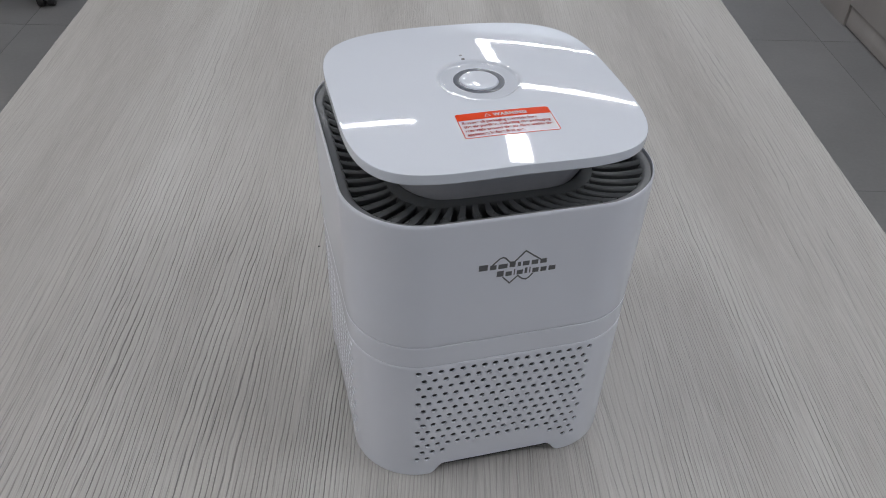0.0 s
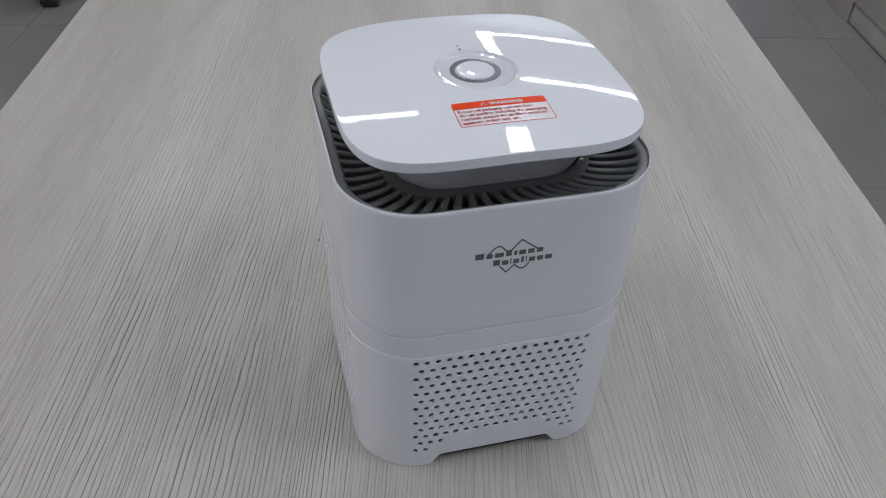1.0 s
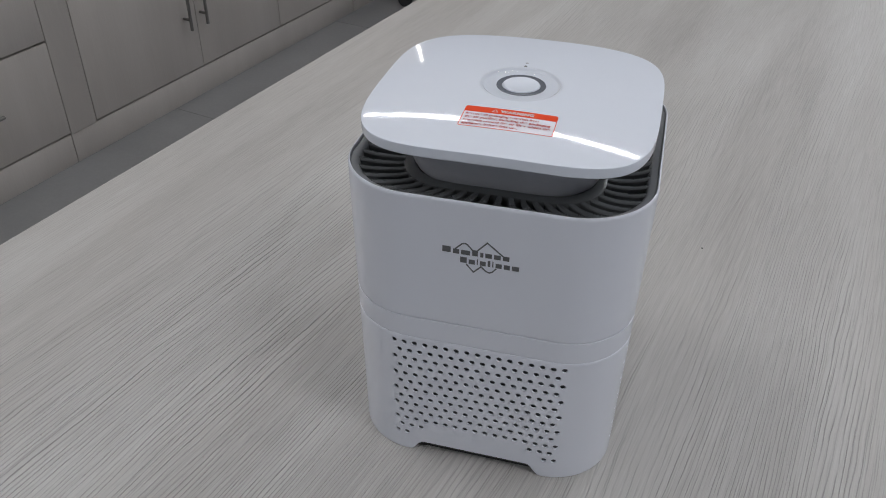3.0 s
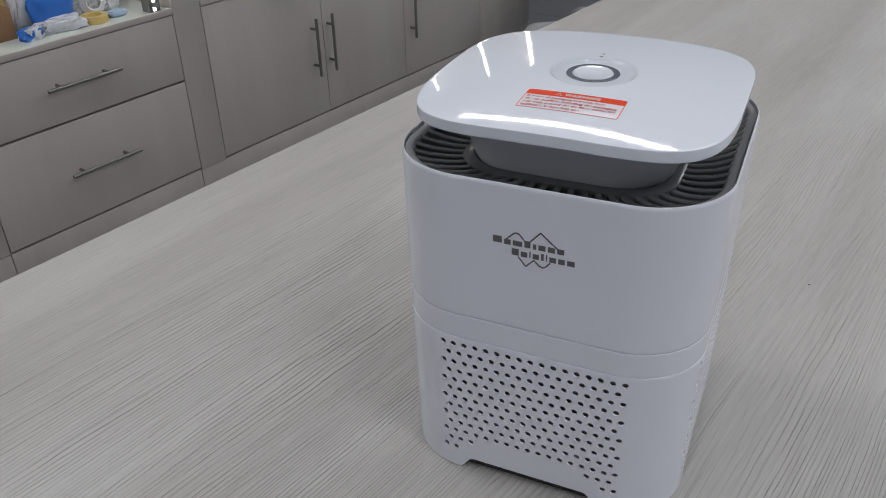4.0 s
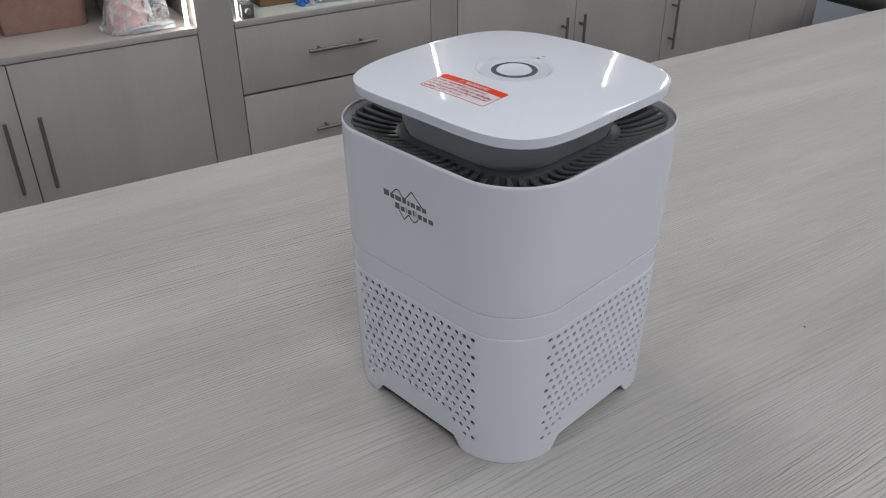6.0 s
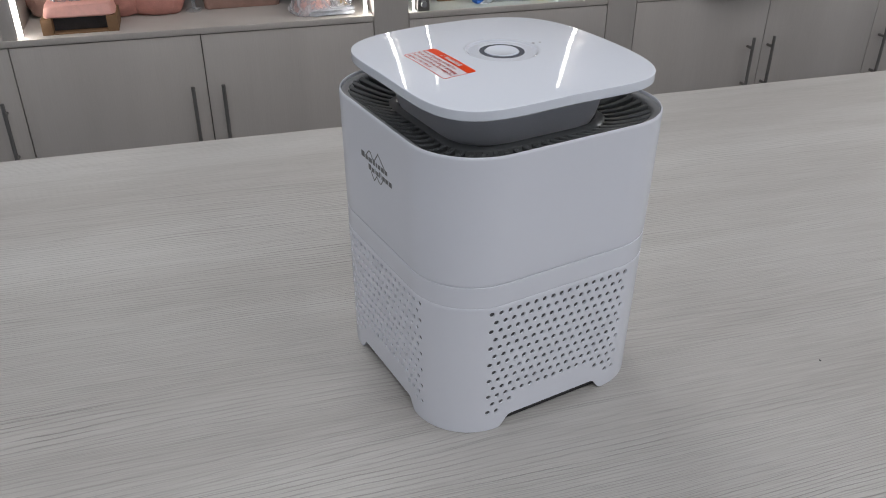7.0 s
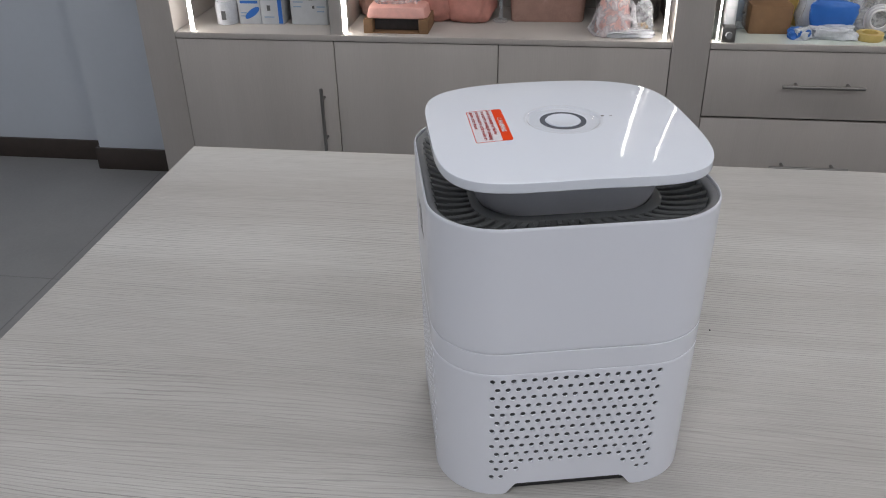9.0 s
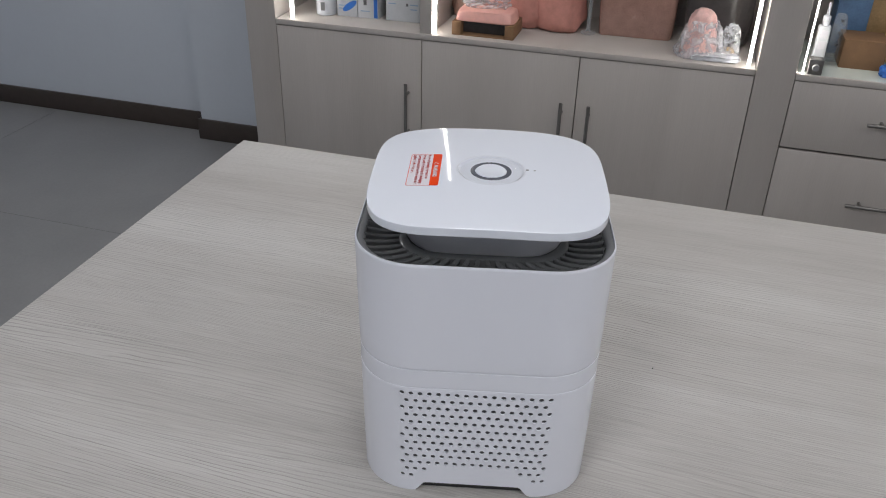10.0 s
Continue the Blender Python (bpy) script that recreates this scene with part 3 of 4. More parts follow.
def button_film():
    """A round clear film over the dish, puckered round the button and lifted at its rim."""
    count = 120
    rings = []
    for k in range(19):
        r = 0.0150 + (0.0246 - 0.0150) * k / 18
        ring = []
        for i in range(count):
            a = 2 * math.pi * i / count
            c, q = math.cos(a), math.sin(a)
            reach = r * (1 + 0.025 * noise.noise(Vector((1.6 * c, 1.6 * q, 5.0))) * k / 18)
            edge = max(0.0, (k - 13) / 5)
            x, y = DISH[0] + reach * c, DISH[1] + reach * q
            u = k / 18
            drift = 0.16 * noise.noise(Vector((1.1 * c + 4, 1.1 * q, 2.0)))
            fold = math.exp(-((u - 0.80 - drift) / 0.13) ** 2) * (0.26 + 0.08 * math.cos(2 * a))
            inner = math.exp(-((u - 0.30 + drift) / 0.15) ** 2) * max(0.0, math.sin(a - 0.4))
            pucker = noise.noise(Vector((1.4 * c, 1.4 * q, r * 60)))
            rise = 0.0006 + 0.0009 * fold + 0.0004 * inner + 0.0003 * pucker - 0.0003 * edge * edge
            ring.append((x, y, max(base_z + 0.0006 + rise * 0.8, lid_top(x, y) + 0.00012)))
        rings.append(ring)
    return loft(rings)


part("button_film", button_film(), PEEL_FILM, plate, "crinkled clear protective film round the button")
part("indicator", disc([(0.0011, lid_top(-0.001, 0.0285) + 0.0001), (0.0010, lid_top(-0.001, 0.0285) + 0.0002)], -0.001, 0.0285, 20), LOGO_GREY, plate, "small dark indicator hole")
part("indicator", disc([(0.0009, lid_top(-0.001, 0.0338) + 0.0001), (0.0008, lid_top(-0.001, 0.0338) + 0.0002)], -0.001, 0.0338, 20), GREY, plate, "small grey indicator mark")


# warning label on the lid
def steps(a, b, n):
    return [a + (b - a) * i / n for i in range(n + 1)]


LX0, LX1, LY0, LY1, LBAND = -0.0227, 0.0287, -0.0549, -0.0326, -0.0388
LCORNER = 0.0016


def card_outline(inset, count=9):
    """The label's outline, with rounded corners, drawn in by inset."""
    r = LCORNER - inset
    out = []
    for cx, cy, start in ((LX1 - LCORNER, LY1 - LCORNER, 0), (LX0 + LCORNER, LY1 - LCORNER, 90), (LX0 + LCORNER, LY0 + LCORNER, 180), (LX1 - LCORNER, LY0 + LCORNER, 270)):
        corner = [(cx + r * math.cos(radians(start + 90 * i / count)), cy + r * math.sin(radians(start + 90 * i / count))) for i in range(count + 1)]
        if out:
            a, b = out[-1], corner[0]
            out += [(a[0] + (b[0] - a[0]) * k / 8, a[1] + (b[1] - a[1]) * k / 8) for k in range(1, 8)]
        out += corner
    a, b = out[-1], out[0]
    return out + [(a[0] + (b[0] - a[0]) * k / 8, a[1] + (b[1] - a[1]) * k / 8) for k in range(1, 8)]


def card(y0, y1, lift, rows=10):
    """The part of the rounded label between two heights, lying on the lid."""
    bm = bmesh.new()
    ys = sorted({*steps(y0, y1, rows), *[y for y in steps(LY0, LY0 + LCORNER, 5) + steps(LY1 - LCORNER, LY1, 5) if y0 < y < y1]})
    lines = []
    for y in ys:
        d = max(0.0, LCORNER - min(y - LY0, LY1 - y))
        pull = LCORNER - math.sqrt(max(0.0, LCORNER ** 2 - d * d))
        lines.append([bm.verts.new((x, y, lid_top(x, y) + lift)) for x in steps(LX0 + pull, LX1 - pull, 12)])
    for a, b in zip(lines, lines[1:]):
        for k in range(12):
            bm.faces.new((a[k], a[k + 1], b[k + 1], b[k]))
    made = bmesh.ops.extrude_face_region(bm, geom=bm.faces[:])
    bmesh.ops.translate(bm, vec=(0, 0, -0.00006), verts=[v for v in made["geom"] if isinstance(v, bmesh.types.BMVert)])
    return bm


label = part("warning_label", card(LY0, LY1, 0.00012), LABEL_FILM, purifier, "warning label with an orange-red band and lettering")
part("band", card(LBAND, LY1, 0.00021, 3), RED, label, "orange-red header band")
part("border", loft([[(x, y, lid_top(x, y) + lift) for x, y in card_outline(inset)] for inset, lift in ((0.0, 0.00014), (0.0, 0.00020), (0.0004, 0.00020), (0.0004, 0.00014))]), RED, label)


def lettering(words, x, y, size, material, width=None, bold=0.0, gap=1.0):
    """Flat raised words on the lid, in the built-in font, fitted to a width."""
    curve = bpy.data.curves.new("lettering", "FONT")
    curve.body, curve.size, curve.offset, curve.space_character = words, size, bold, gap
    ob = bpy.data.objects.new("lettering", curve)
    scene.collection.objects.link(ob)
    bpy.context.view_layer.update()
    data = bpy.data.meshes.new_from_object(ob.evaluated_get(bpy.context.evaluated_depsgraph_get()))
    bpy.data.objects.remove(ob)
    bpy.data.curves.remove(curve)
    xs = [v.co.x for v in data.vertices]
    k = width / (max(xs) - min(xs)) if width else 1.0
    left = min(xs)
    for v in data.vertices:
        px, py = x + (v.co.x - left) * k, y + v.co.y
        v.co = (px, py, lid_top(px, py) + 0.00034)
    data.materials.clear()
    data.materials.append(material)
    made = new("lettering", data)
    made.parent = label
    return made


lettering("WARNING", -0.0028, -0.0373, 0.0038, PAPER_WHITE, 0.0185, 0.0002, 1.15)
LINES = ("Remove all packaging materials from", "the air purifier, including the packaging", "materials around the air filter within the", "appliance, before first use.")
for i, (words, width) in enumerate(zip(LINES, (0.0405, 0.0470, 0.0472, 0.0305))):
    lettering(words, LX0 + 0.0018, -0.0424 - 0.0035 * i, 0.0031, LABEL_RED, width, 0.00008)


def triangle(size, thickness, cx, cy):
    bm = bmesh.new()
    out = [(cx + size * math.cos(radians(90 + 120 * i)), cy + size * math.sin(radians(90 + 120 * i))) for i in range(3)]
    inn = [(cx + (size - thickness) * math.cos(radians(90 + 120 * i)), cy + (size - thickness) * math.sin(radians(90 + 120 * i))) for i in range(3)]
    o = [bm.verts.new((x, y, lid_top(x, y) + 0.0003)) for x, y in out]
    n = [bm.verts.new((x, y, lid_top(x, y) + 0.0003)) for x, y in inn]
    for i in range(3):
        j = (i + 1) % 3
        bm.faces.new((o[i], o[j], n[j], n[i]))
    return bm


part("warning_sign", triangle(0.0021, 0.0006, -0.0058, -0.0362), PAPER_WHITE, label)


# printed mark on the front
def on_front(x, z):
    return (x, -half_at(z) - 0.00012, z)


def strip(points, thick, over=0.25):
    bm = bmesh.new()
    for (x0, z0), (x1, z1) in zip(points, points[1:]):
        d = Vector((x1 - x0, z1 - z0)).normalized()
        q = Vector((-d.y, d.x)) * thick / 2
        e = d * thick * over
        bm.faces.new([bm.verts.new(on_front(*p)) for p in ((x0 - e.x + q.x, z0 - e.y + q.y), (x0 - e.x - q.x, z0 - e.y - q.y), (x1 + e.x - q.x, z1 + e.y - q.y), (x1 + e.x + q.x, z1 + e.y + q.y))])
    made = bmesh.ops.extrude_face_region(bm, geom=bm.faces[:])
    bmesh.ops.translate(bm, vec=(0, 0.0003, 0), verts=[v for v in made["geom"] if isinstance(v, bmesh.types.BMVert)])
    return bm


def mark(cx, cy):
    return (-0.0217 + (cx - 112) * 0.000101, 0.1774 - (cy - 55) * 0.000129)


emblem = part("emblem", strip([mark(*p) for p in ((305, 106), (360, 56), (448, 113))], 0.0008), LOGO_GREY, purifier, "dark grey printed zigzag mark with plain bars")
part("zigzag", strip([mark(*p) for p in ((185, 110), (222, 80), (238, 76), (252, 80), (282, 108))], 0.0008), LOGO_GREY, emblem)
part("zigzag", strip([mark(*p) for p in ((248, 182), (288, 219), (330, 184), (356, 204), (376, 210), (392, 203), (412, 183))], 0.0008), LOGO_GREY, emblem)
for row, spans in ((0, ((112, 165, 1), (172, 212, 0), (217, 272, 0), (278, 315, 1), (322, 345, 0), (350, 392, 0), (398, 440, 0), (446, 487, 0))),
                   (1, ((212, 255, 1), (260, 300, 0), (305, 317, 1), (322, 360, 0), (365, 385, 1), (390, 402, 1), (408, 448, 0), (453, 492, 0), (498, 542, 0)))):
    low = 138 if row == 0 else 182
    for a, b, tall in spans:
        height = 40 if tall else 31
        part("bar", strip([mark(a + 1, low - height / 2), mark(b - 5, low - height / 2)], height * 0.74 * 0.000129, 0.0), LOGO_GREY, emblem)


# ---- wall cabinets ----
COUNTER = 0.623       # top of the shelf above the doors
BACK = ROOM[0] + 0.002
TALL = 2.25


def bar_handle(parent, x, y, z, length, upright):
    """A round steel bar on two posts, standing off a front."""
    bm = bmesh.new()
    h = length / 2
    a, b = ((0, 0, -h), (0, 0, h)) if upright else ((0, -h, 0), (0, h, 0))
    rod(bm, a, b, 0.0055)
    for k in (-0.64, 0.64):
        c = (0, 0, h * k) if upright else (0, h * k, 0)
        rod(bm, (-0.0305, c[1], c[2]), (0.002, c[1], c[2]), 0.0048, 10)
    return part("handle", bm, STEEL, parent, "brushed steel bar handle", pose(x, y, z))


def base_unit(y0, y1, fronts, name, label, category, plinth=None):
    """A low cabinet: carcass and plinth, then each front with its handle. fronts: (from y, to y, from z, to z, handle y, handle z, upright)."""
    unit = thing(name, label, category, pose(0, 0, 0), group="base cabinets")
    # shade of the slots is put into the carcass colour
    part("carcass", box(BACK + 0.01, FRONT - 0.0205, y0 + 0.0005, y1 - 0.0005, 0.099, COUNTER - 0.0195), GAP_SHADE, unit, "carcass darkened as shade between the fronts")
    if plinth != ():
        a, b = plinth or (y0 + 0.001, y1 - 0.001)
        part("plinth", box(FRONT - 0.10, FRONT - 0.003, a, b, 0.0, 0.097, bevel=0.001), CABINET, unit, "flush wood laminate plinth")
    for a, b, c, d, hy, hz, upright in fronts:
        front = part("door" if upright else "drawer_front", box(-0.0095, 0.0095, a - (a + b) / 2 + 0.0014, b - (a + b) / 2 - 0.0014, c - (c + d) / 2 + 0.0014, d - (c + d) / 2 - 0.0014, bevel=0.001), CABINET, unit,
                     at=pose(FRONT - 0.0095, (a + b) / 2, (c + d) / 2))
        bar_handle(front, 0.0095 + 0.030, hy - (a + b) / 2, hz - (c + d) / 2, 0.205 if upright else 0.225, upright)
    return unit


DOOR0, DOOR1 = 0.103, 0.604
base_unit(-1.178, -0.676, [(-1.178, -0.676, DOOR0, DOOR1, -0.720, 0.36, True)], "base_cabinet", "greige wood laminate base cabinet with one closed door", "cabinet")
base_unit(-0.676, 0.322, [(-0.676, -0.177, DOOR0, DOOR1, -0.218, 0.36, True), (-0.177, 0.322, DOOR0, DOOR1, -0.133, 0.36, True)], "base_cabinet", "greige wood laminate base cabinet with two closed doors", "cabinet")
base_unit(0.430, 1.083, [(0.430, 1.083, 0.402, DOOR1, 0.753, 0.508, False), (0.430, 1.083, DOOR0, 0.398, 0.757, 0.257, False)], "drawer_unit", "greige wood laminate unit with two closed drawers", "drawer unit")
base_unit(1.186, 2.140, [(1.186, 1.690, DOOR0, DOOR1, 1.632, 0.36, True), (1.690, 2.140, DOOR0, DOOR1, 1.712, 0.36, True)], "base_cabinet", "greige wood laminate base cabinet on a long plinth", "cabinet", (1.0855, 2.662))
base_unit(2.140, 2.666, [(2.140, 2.664, DOOR0, DOOR1, 2.178, 0.36, True)], "base_cabinet", "greige wood laminate base cabinet beside a plain end panel", "cabinet", ())
end_panel = thing("end_panel", "plain greige wood laminate panel reaching the floor", "cabinet panel", pose(0, 0, 0), group="cabinet uprights")
part("panel", box(BACK + 0.01, FRONT - 0.001, 2.668, 3.000, 0.0, COUNTER - 0.0195, bevel=0.001), CABINET, end_panel)

for y0, y1 in ((-1.286, -1.179), (0.3235, 0.4285), (1.0845, 1.1845), (3.0015, 3.075)):
    post = thing("pilaster", "upright greige wood laminate panel between the cabinets", "cabinet panel", pose(0, 0, 0), group="cabinet uprights")
    part("panel", box(BACK, FRONT, y0, y1, 0.0975 if 1.0 < y0 < 2.0 else 0.1005, TALL, bevel=0.001), CABINET, post)
    if not 1.0 < y0 < 2.0:
        part("plinth", box(BACK, FRONT - 0.003, y0, y1, 0.0, 0.097, bevel=0.001), CABINET, post)


def display_bay(y0, y1, strips, inner=()):
    """The open, lit shelves above a counter."""
    bay = thing("display_shelf", "open wood laminate display shelves with upright light strips", "shelf unit", pose(0, 0, 0), group="display bays")
    part("worktop", box(BACK + 0.012, FRONT + 0.003, y0 + 0.002, y1 - 0.002, COUNTER - 0.018, COUNTER, bevel=0.0015), CABINET, bay, "pale wood laminate counter with a square lip")
    part("back_panel", box(BACK, BACK + 0.011, y0 + 0.002, y1 - 0.002, COUNTER - 0.018, TALL, bevel=0.0005), CABINET, bay)
    part("top_panel", box(BACK + 0.012, FRONT - 0.001, y0 + 0.002, y1 - 0.002, TALL - 0.02, TALL, bevel=0.001), CABINET, bay)
    for z in (1.08, 1.48, 1.86):
        part("shelf", box(BACK + 0.012, FRONT - 0.03, y0 + 0.02, y1 - 0.02, z, z + 0.018, bevel=0.001), CABINET, bay)
    for y in inner:
        part("divider", box(BACK + 0.012, FRONT - 0.002, y - 0.019, y + 0.019, COUNTER + 0.0005, TALL - 0.0205, bevel=0.001), CABINET, bay)
    for y, half in strips:
        for za, zb in ((COUNTER + 0.004, 1.076), (1.102, 1.476), (1.502, 1.856), (1.882, TALL - 0.024)):
            part("light_strip", box(FRONT - 0.016, FRONT - 0.003, y - half, y + half, za, zb, bevel=0.0006), SHELF_LIGHT, bay, "glowing white light strip")
    return bay


display_bay(-1.179, 0.3235, ((-1.121, 0.0042), (-0.637, 0.0042), (0.300, 0.0042)), (-0.664,))
display_bay(0.4285, 1.0845, ((0.446, 0.0014), (1.030, 0.0042)))
display_bay(1.1845, 3.0015, ((2.045, 0.0042), (2.51, 0.0042), (2.985, 0.0042)), (2.14,))

# ---- what stands on the display counters ----


def carton(x0, x1, y0, y1, height, body, label, category="box", panels=()):
    """A closed box, with printed panels on its front: (y from, y to, z from, z to, material) as fractions."""
    top = thing("carton", label, category, pose((x0 + x1) / 2 - 0.025, (y0 + y1) / 2, COUNTER + 0.0005))
    hx, hy = (x1 - x0) / 2, (y1 - y0) / 2
    part("box_body", box(-hx, hx, -hy, hy, 0, height, bevel=0.0015), body, top)
    for a, b, c, d, m in panels:
        part("print", box(hx + 0.0002, hx + 0.0009, -hy + 2 * hy * a, -hy + 2 * hy * b, height * c, height * d), m, top)
    return top


def lumpy(size, seed, wobble=0.16, detail=3, square=0.62, taper=0.0, tuck=0.0):
    """A soft lump that sits on z = 0. square: lower for sharper edges; taper: narrower to the top; tuck: narrower at the foot."""
    bm = bmesh.new()
    bmesh.ops.create_icosphere(bm, subdivisions=detail + 1, radius=1.0)
    for v in bm.verts:
        p = v.co.copy()
        k = 1 + wobble * noise.noise(p * 1.7 + Vector((seed, seed * 2, 0))) + wobble * 0.5 * noise.noise(p * 4.6 + Vector((0, seed, seed)))
        p = Vector([math.copysign(abs(c) ** square, c) for c in p]) * k
        h = max(0.0, (p.z + 0.86) / 1.86)
        k = (1 - taper * h) * (1 - tuck * max(0.0, 1 - 3 * h))
        v.co = Vector((p.x * k * size[0] / 2, p.y * k * size[1] / 2, h * size[2]))
    return bm


def bag(name, label, category, x, y, size, seed, material, turn=0, wobble=0.16, **shape):
    ob = part(name, lumpy(size, seed, wobble, **shape), material, None, at=pose(x - 0.025, y, COUNTER + 0.0005, 0, 0, turn))
    return tagged(ob, label, category)


jar = thing("jar", "small white plastic jar with a ribbed lid", "jar", pose(-2.055, -1.045, COUNTER + 0.0005))
part("jar_body", disc([(0.030, 0.0), (0.034, 0.002), (0.034, 0.066), (0.030, 0.072)], 0, 0, 32), CLEAR_BAG, jar)
part("jar_lid", disc([(0.0295, 0.0725), (0.0295, 0.085), (0.027, 0.087)], 0, 0, 32), PEDESTAL_GREY, jar)
part("print", box(0.0335, 0.0345, -0.006, 0.008, 0.018, 0.045), LOGO_GREY, jar, "small dark mark")
carton(-2.12, -2.02, -1.003, -0.932, 0.17, PAPER_WHITE, "white carton printed with a blue leaf shape", panels=((0.12, 0.92, 0.38, 0.43, BLUE), (0.1, 0.6, 0.62, 0.92, PALE_BLUE), (0.1, 0.4, 0.2, 0.22, PALE_BLUE), (0.1, 0.35, 0.14, 0.16, PALE_BLUE)))
leaf = tagged(part("blue_sticker", loft([[(z, 0.024 * math.cos(a) - 0.004 * math.sin(a), 0.010 * math.sin(a) + 0.016 * math.cos(a)) for a in [2 * math.pi * i / 28 for i in range(28)]] for z in (0.0, 0.0008)], True, True), BLUE, None, at=pose(-2.0448, -0.958, COUNTER + 0.036)), "blue leaf-shaped sticker on a white carton", "sticker")
carton(-2.12, -2.02, -0.930, -0.860, 0.18, PAPER_WHITE, "slim white carton with a blue edge", panels=((0.80, 0.98, 0.02, 0.98, BLUE), (0.3, 0.45, 0.24, 0.33, LOGO_GREY), (0.15, 0.6, 0.42, 0.45, PALE_BLUE), (0.15, 0.6, 0.12, 0.14, PALE_BLUE), (0.15, 0.7, 0.6, 0.9, PALE_BLUE)))
carton(-2.13, -2.025, -0.834, -0.718, 0.18, PAPER_WHITE, "white carton with small grey marks", panels=((0.52, 0.63, 0.42, 0.52, LOGO_GREY), (0.60, 0.66, 0.28, 0.33, LOGO_GREY), (0.08, 0.35, 0.38, 0.40, PALE_BLUE), (0.08, 0.30, 0.30, 0.32, PALE_BLUE), (0.72, 0.95, 0.30, 0.32, PALE_BLUE), (0.72, 0.92, 0.22, 0.24, PALE_BLUE), (0.1, 0.9, 0.6, 0.9, PALE_BLUE)))

# open box with foam on it
tray = thing("open_carton", "open brown cardboard box with pink foam on top", "box", pose(-2.03, -0.488, COUNTER + 0.0005))
for y in (-0.098, 0.070):
    part("side_panel", box(-0.062, 0.062, y, y + 0.028, 0, 0.042, bevel=0.001), CARDBOARD, tray)
part("back_panel", box(-0.062, -0.058, -0.0695, 0.0695, 0, 0.042, bevel=0.001), CARDBOARD, tray)
part("bottom_panel", box(-0.0575, 0.060, -0.0695, 0.0695, 0, 0.003), CARDBOARD, tray)
# dark filling block that imitates the shade in the empty box
part("hollow", box(-0.0575, 0.03, -0.0695, 0.0695, 0.0035, 0.040), DARK_BAG_AND_SHADE, tray, "dark block painted as the shade inside the box")
foam = part("foam_slab", lumpy((0.118, 0.188, 0.034), 3.0, 0.05, square=0.3, taper=0.10), SOFT_PINK, None, at=pose(-2.03, -0.488, COUNTER + 0.043))
tagged(foam, "soft pink foam slab lying on the cardboard box", "foam")
film = part("film_wrap", lumpy((0.08, 0.13, 0.026), 11.0, 0.45), FILM, None, at=pose(-2.05, -0.50, COUNTER + 0.075))
tagged(film, "crinkled clear film on the pink foam", "plastic film")
bag("foam_roll", "large rounded pink foam bundle in clear film", "packaging", -2.14, -0.425, (0.17, 0.22, 0.19), 5.0, PINK_FOAM, 8, 0.14)
bag("foam_roll", "rounded pink foam bundle in clear film", "packaging", -2.14, -0.285, (0.15, 0.165, 0.18), 9.0, PINK_FOAM, -12, 0.16)
bag("foam_roll", "pink foam bundle lying behind the open box", "packaging", -2.17, -0.55, (0.14, 0.19, 0.17), 13.0, PINK_WRAP, 0, 0.12)
bag("wrapped_block", "square pink foam block wrapped in clear film", "packaging", -2.185, -0.041, (0.16, 0.232, 0.19), 17.0, PINK_WRAP, 1, 0.035, square=0.15, tuck=0.04)
bag("foam_bag", "pale pink foam in a crinkled clear bag", "packaging", -1.995, 0.155, (0.085, 0.115, 0.135), 21.0, PALE_PINK, 10, 0.14, square=0.5, taper=0.45)
bag("film_bag", "crinkled clear film bag round the pink foam", "plastic bag", -1.993, 0.160, (0.098, 0.145, 0.11), 23.0, FILM, 6, 0.2, square=0.5, taper=0.35)
bag("plastic_bag", "crinkled clear plastic bag on the counter", "plastic bag", -1.968, 0.195, (0.062, 0.15, 0.020), 25.0, CLEAR_BAG, 0, 0.25)
bag("plastic_bag", "crumpled white and clear plastic bag", "plastic bag", -2.0, 0.238, (0.06, 0.07, 0.095), 27.0, FILM, 0, 0.35, taper=0.35)
bag("paper_scrap", "crumpled ochre paper scrap inside the clear bag", "paper", -2.0, 0.238, (0.03, 0.035, 0.03), 28.0, OCHRE, 0, 0.3)
stand = thing("clear_stand", "clear plastic stand with a round foot", "stand", pose(-2.132, -0.184, COUNTER + 0.0005))
part("foot", disc([(0.023, 0.0), (0.024, 0.002), (0.023, 0.005), (0.006, 0.007)], 0, 0, 32), CLEAR_PLASTIC, stand)
part("upright", box(-0.003, 0.003, -0.006, 0.006, 0.0065, 0.22, bevel=0.001), CLEAR_PLASTIC, stand)
bag("dark_bag", "tall dark plastic bag standing at the back", "plastic bag", -2.14, 0.20, (0.16, 0.20, 0.34), 29.0, DARK_BAG_AND_SHADE, 0, 0.12)

# second bay


def clamp_block(y):
    block = thing("light_bracket", "small square steel bracket at the counter's edge", "bracket", pose(FRONT - 0.022, y, COUNTER + 0.0005))
    part("bracket_body", box(-0.018, 0.018, -0.019, 0.019, 0, 0.043, bevel=0.002), STEEL, block)
    bm = bmesh.new()
    rod(bm, (0.0182, 0, 0.022), (0.030, 0, 0.022), 0.0095, 20, 0.0085)
    part("screw", bm, GREY, block, "round steel knob")


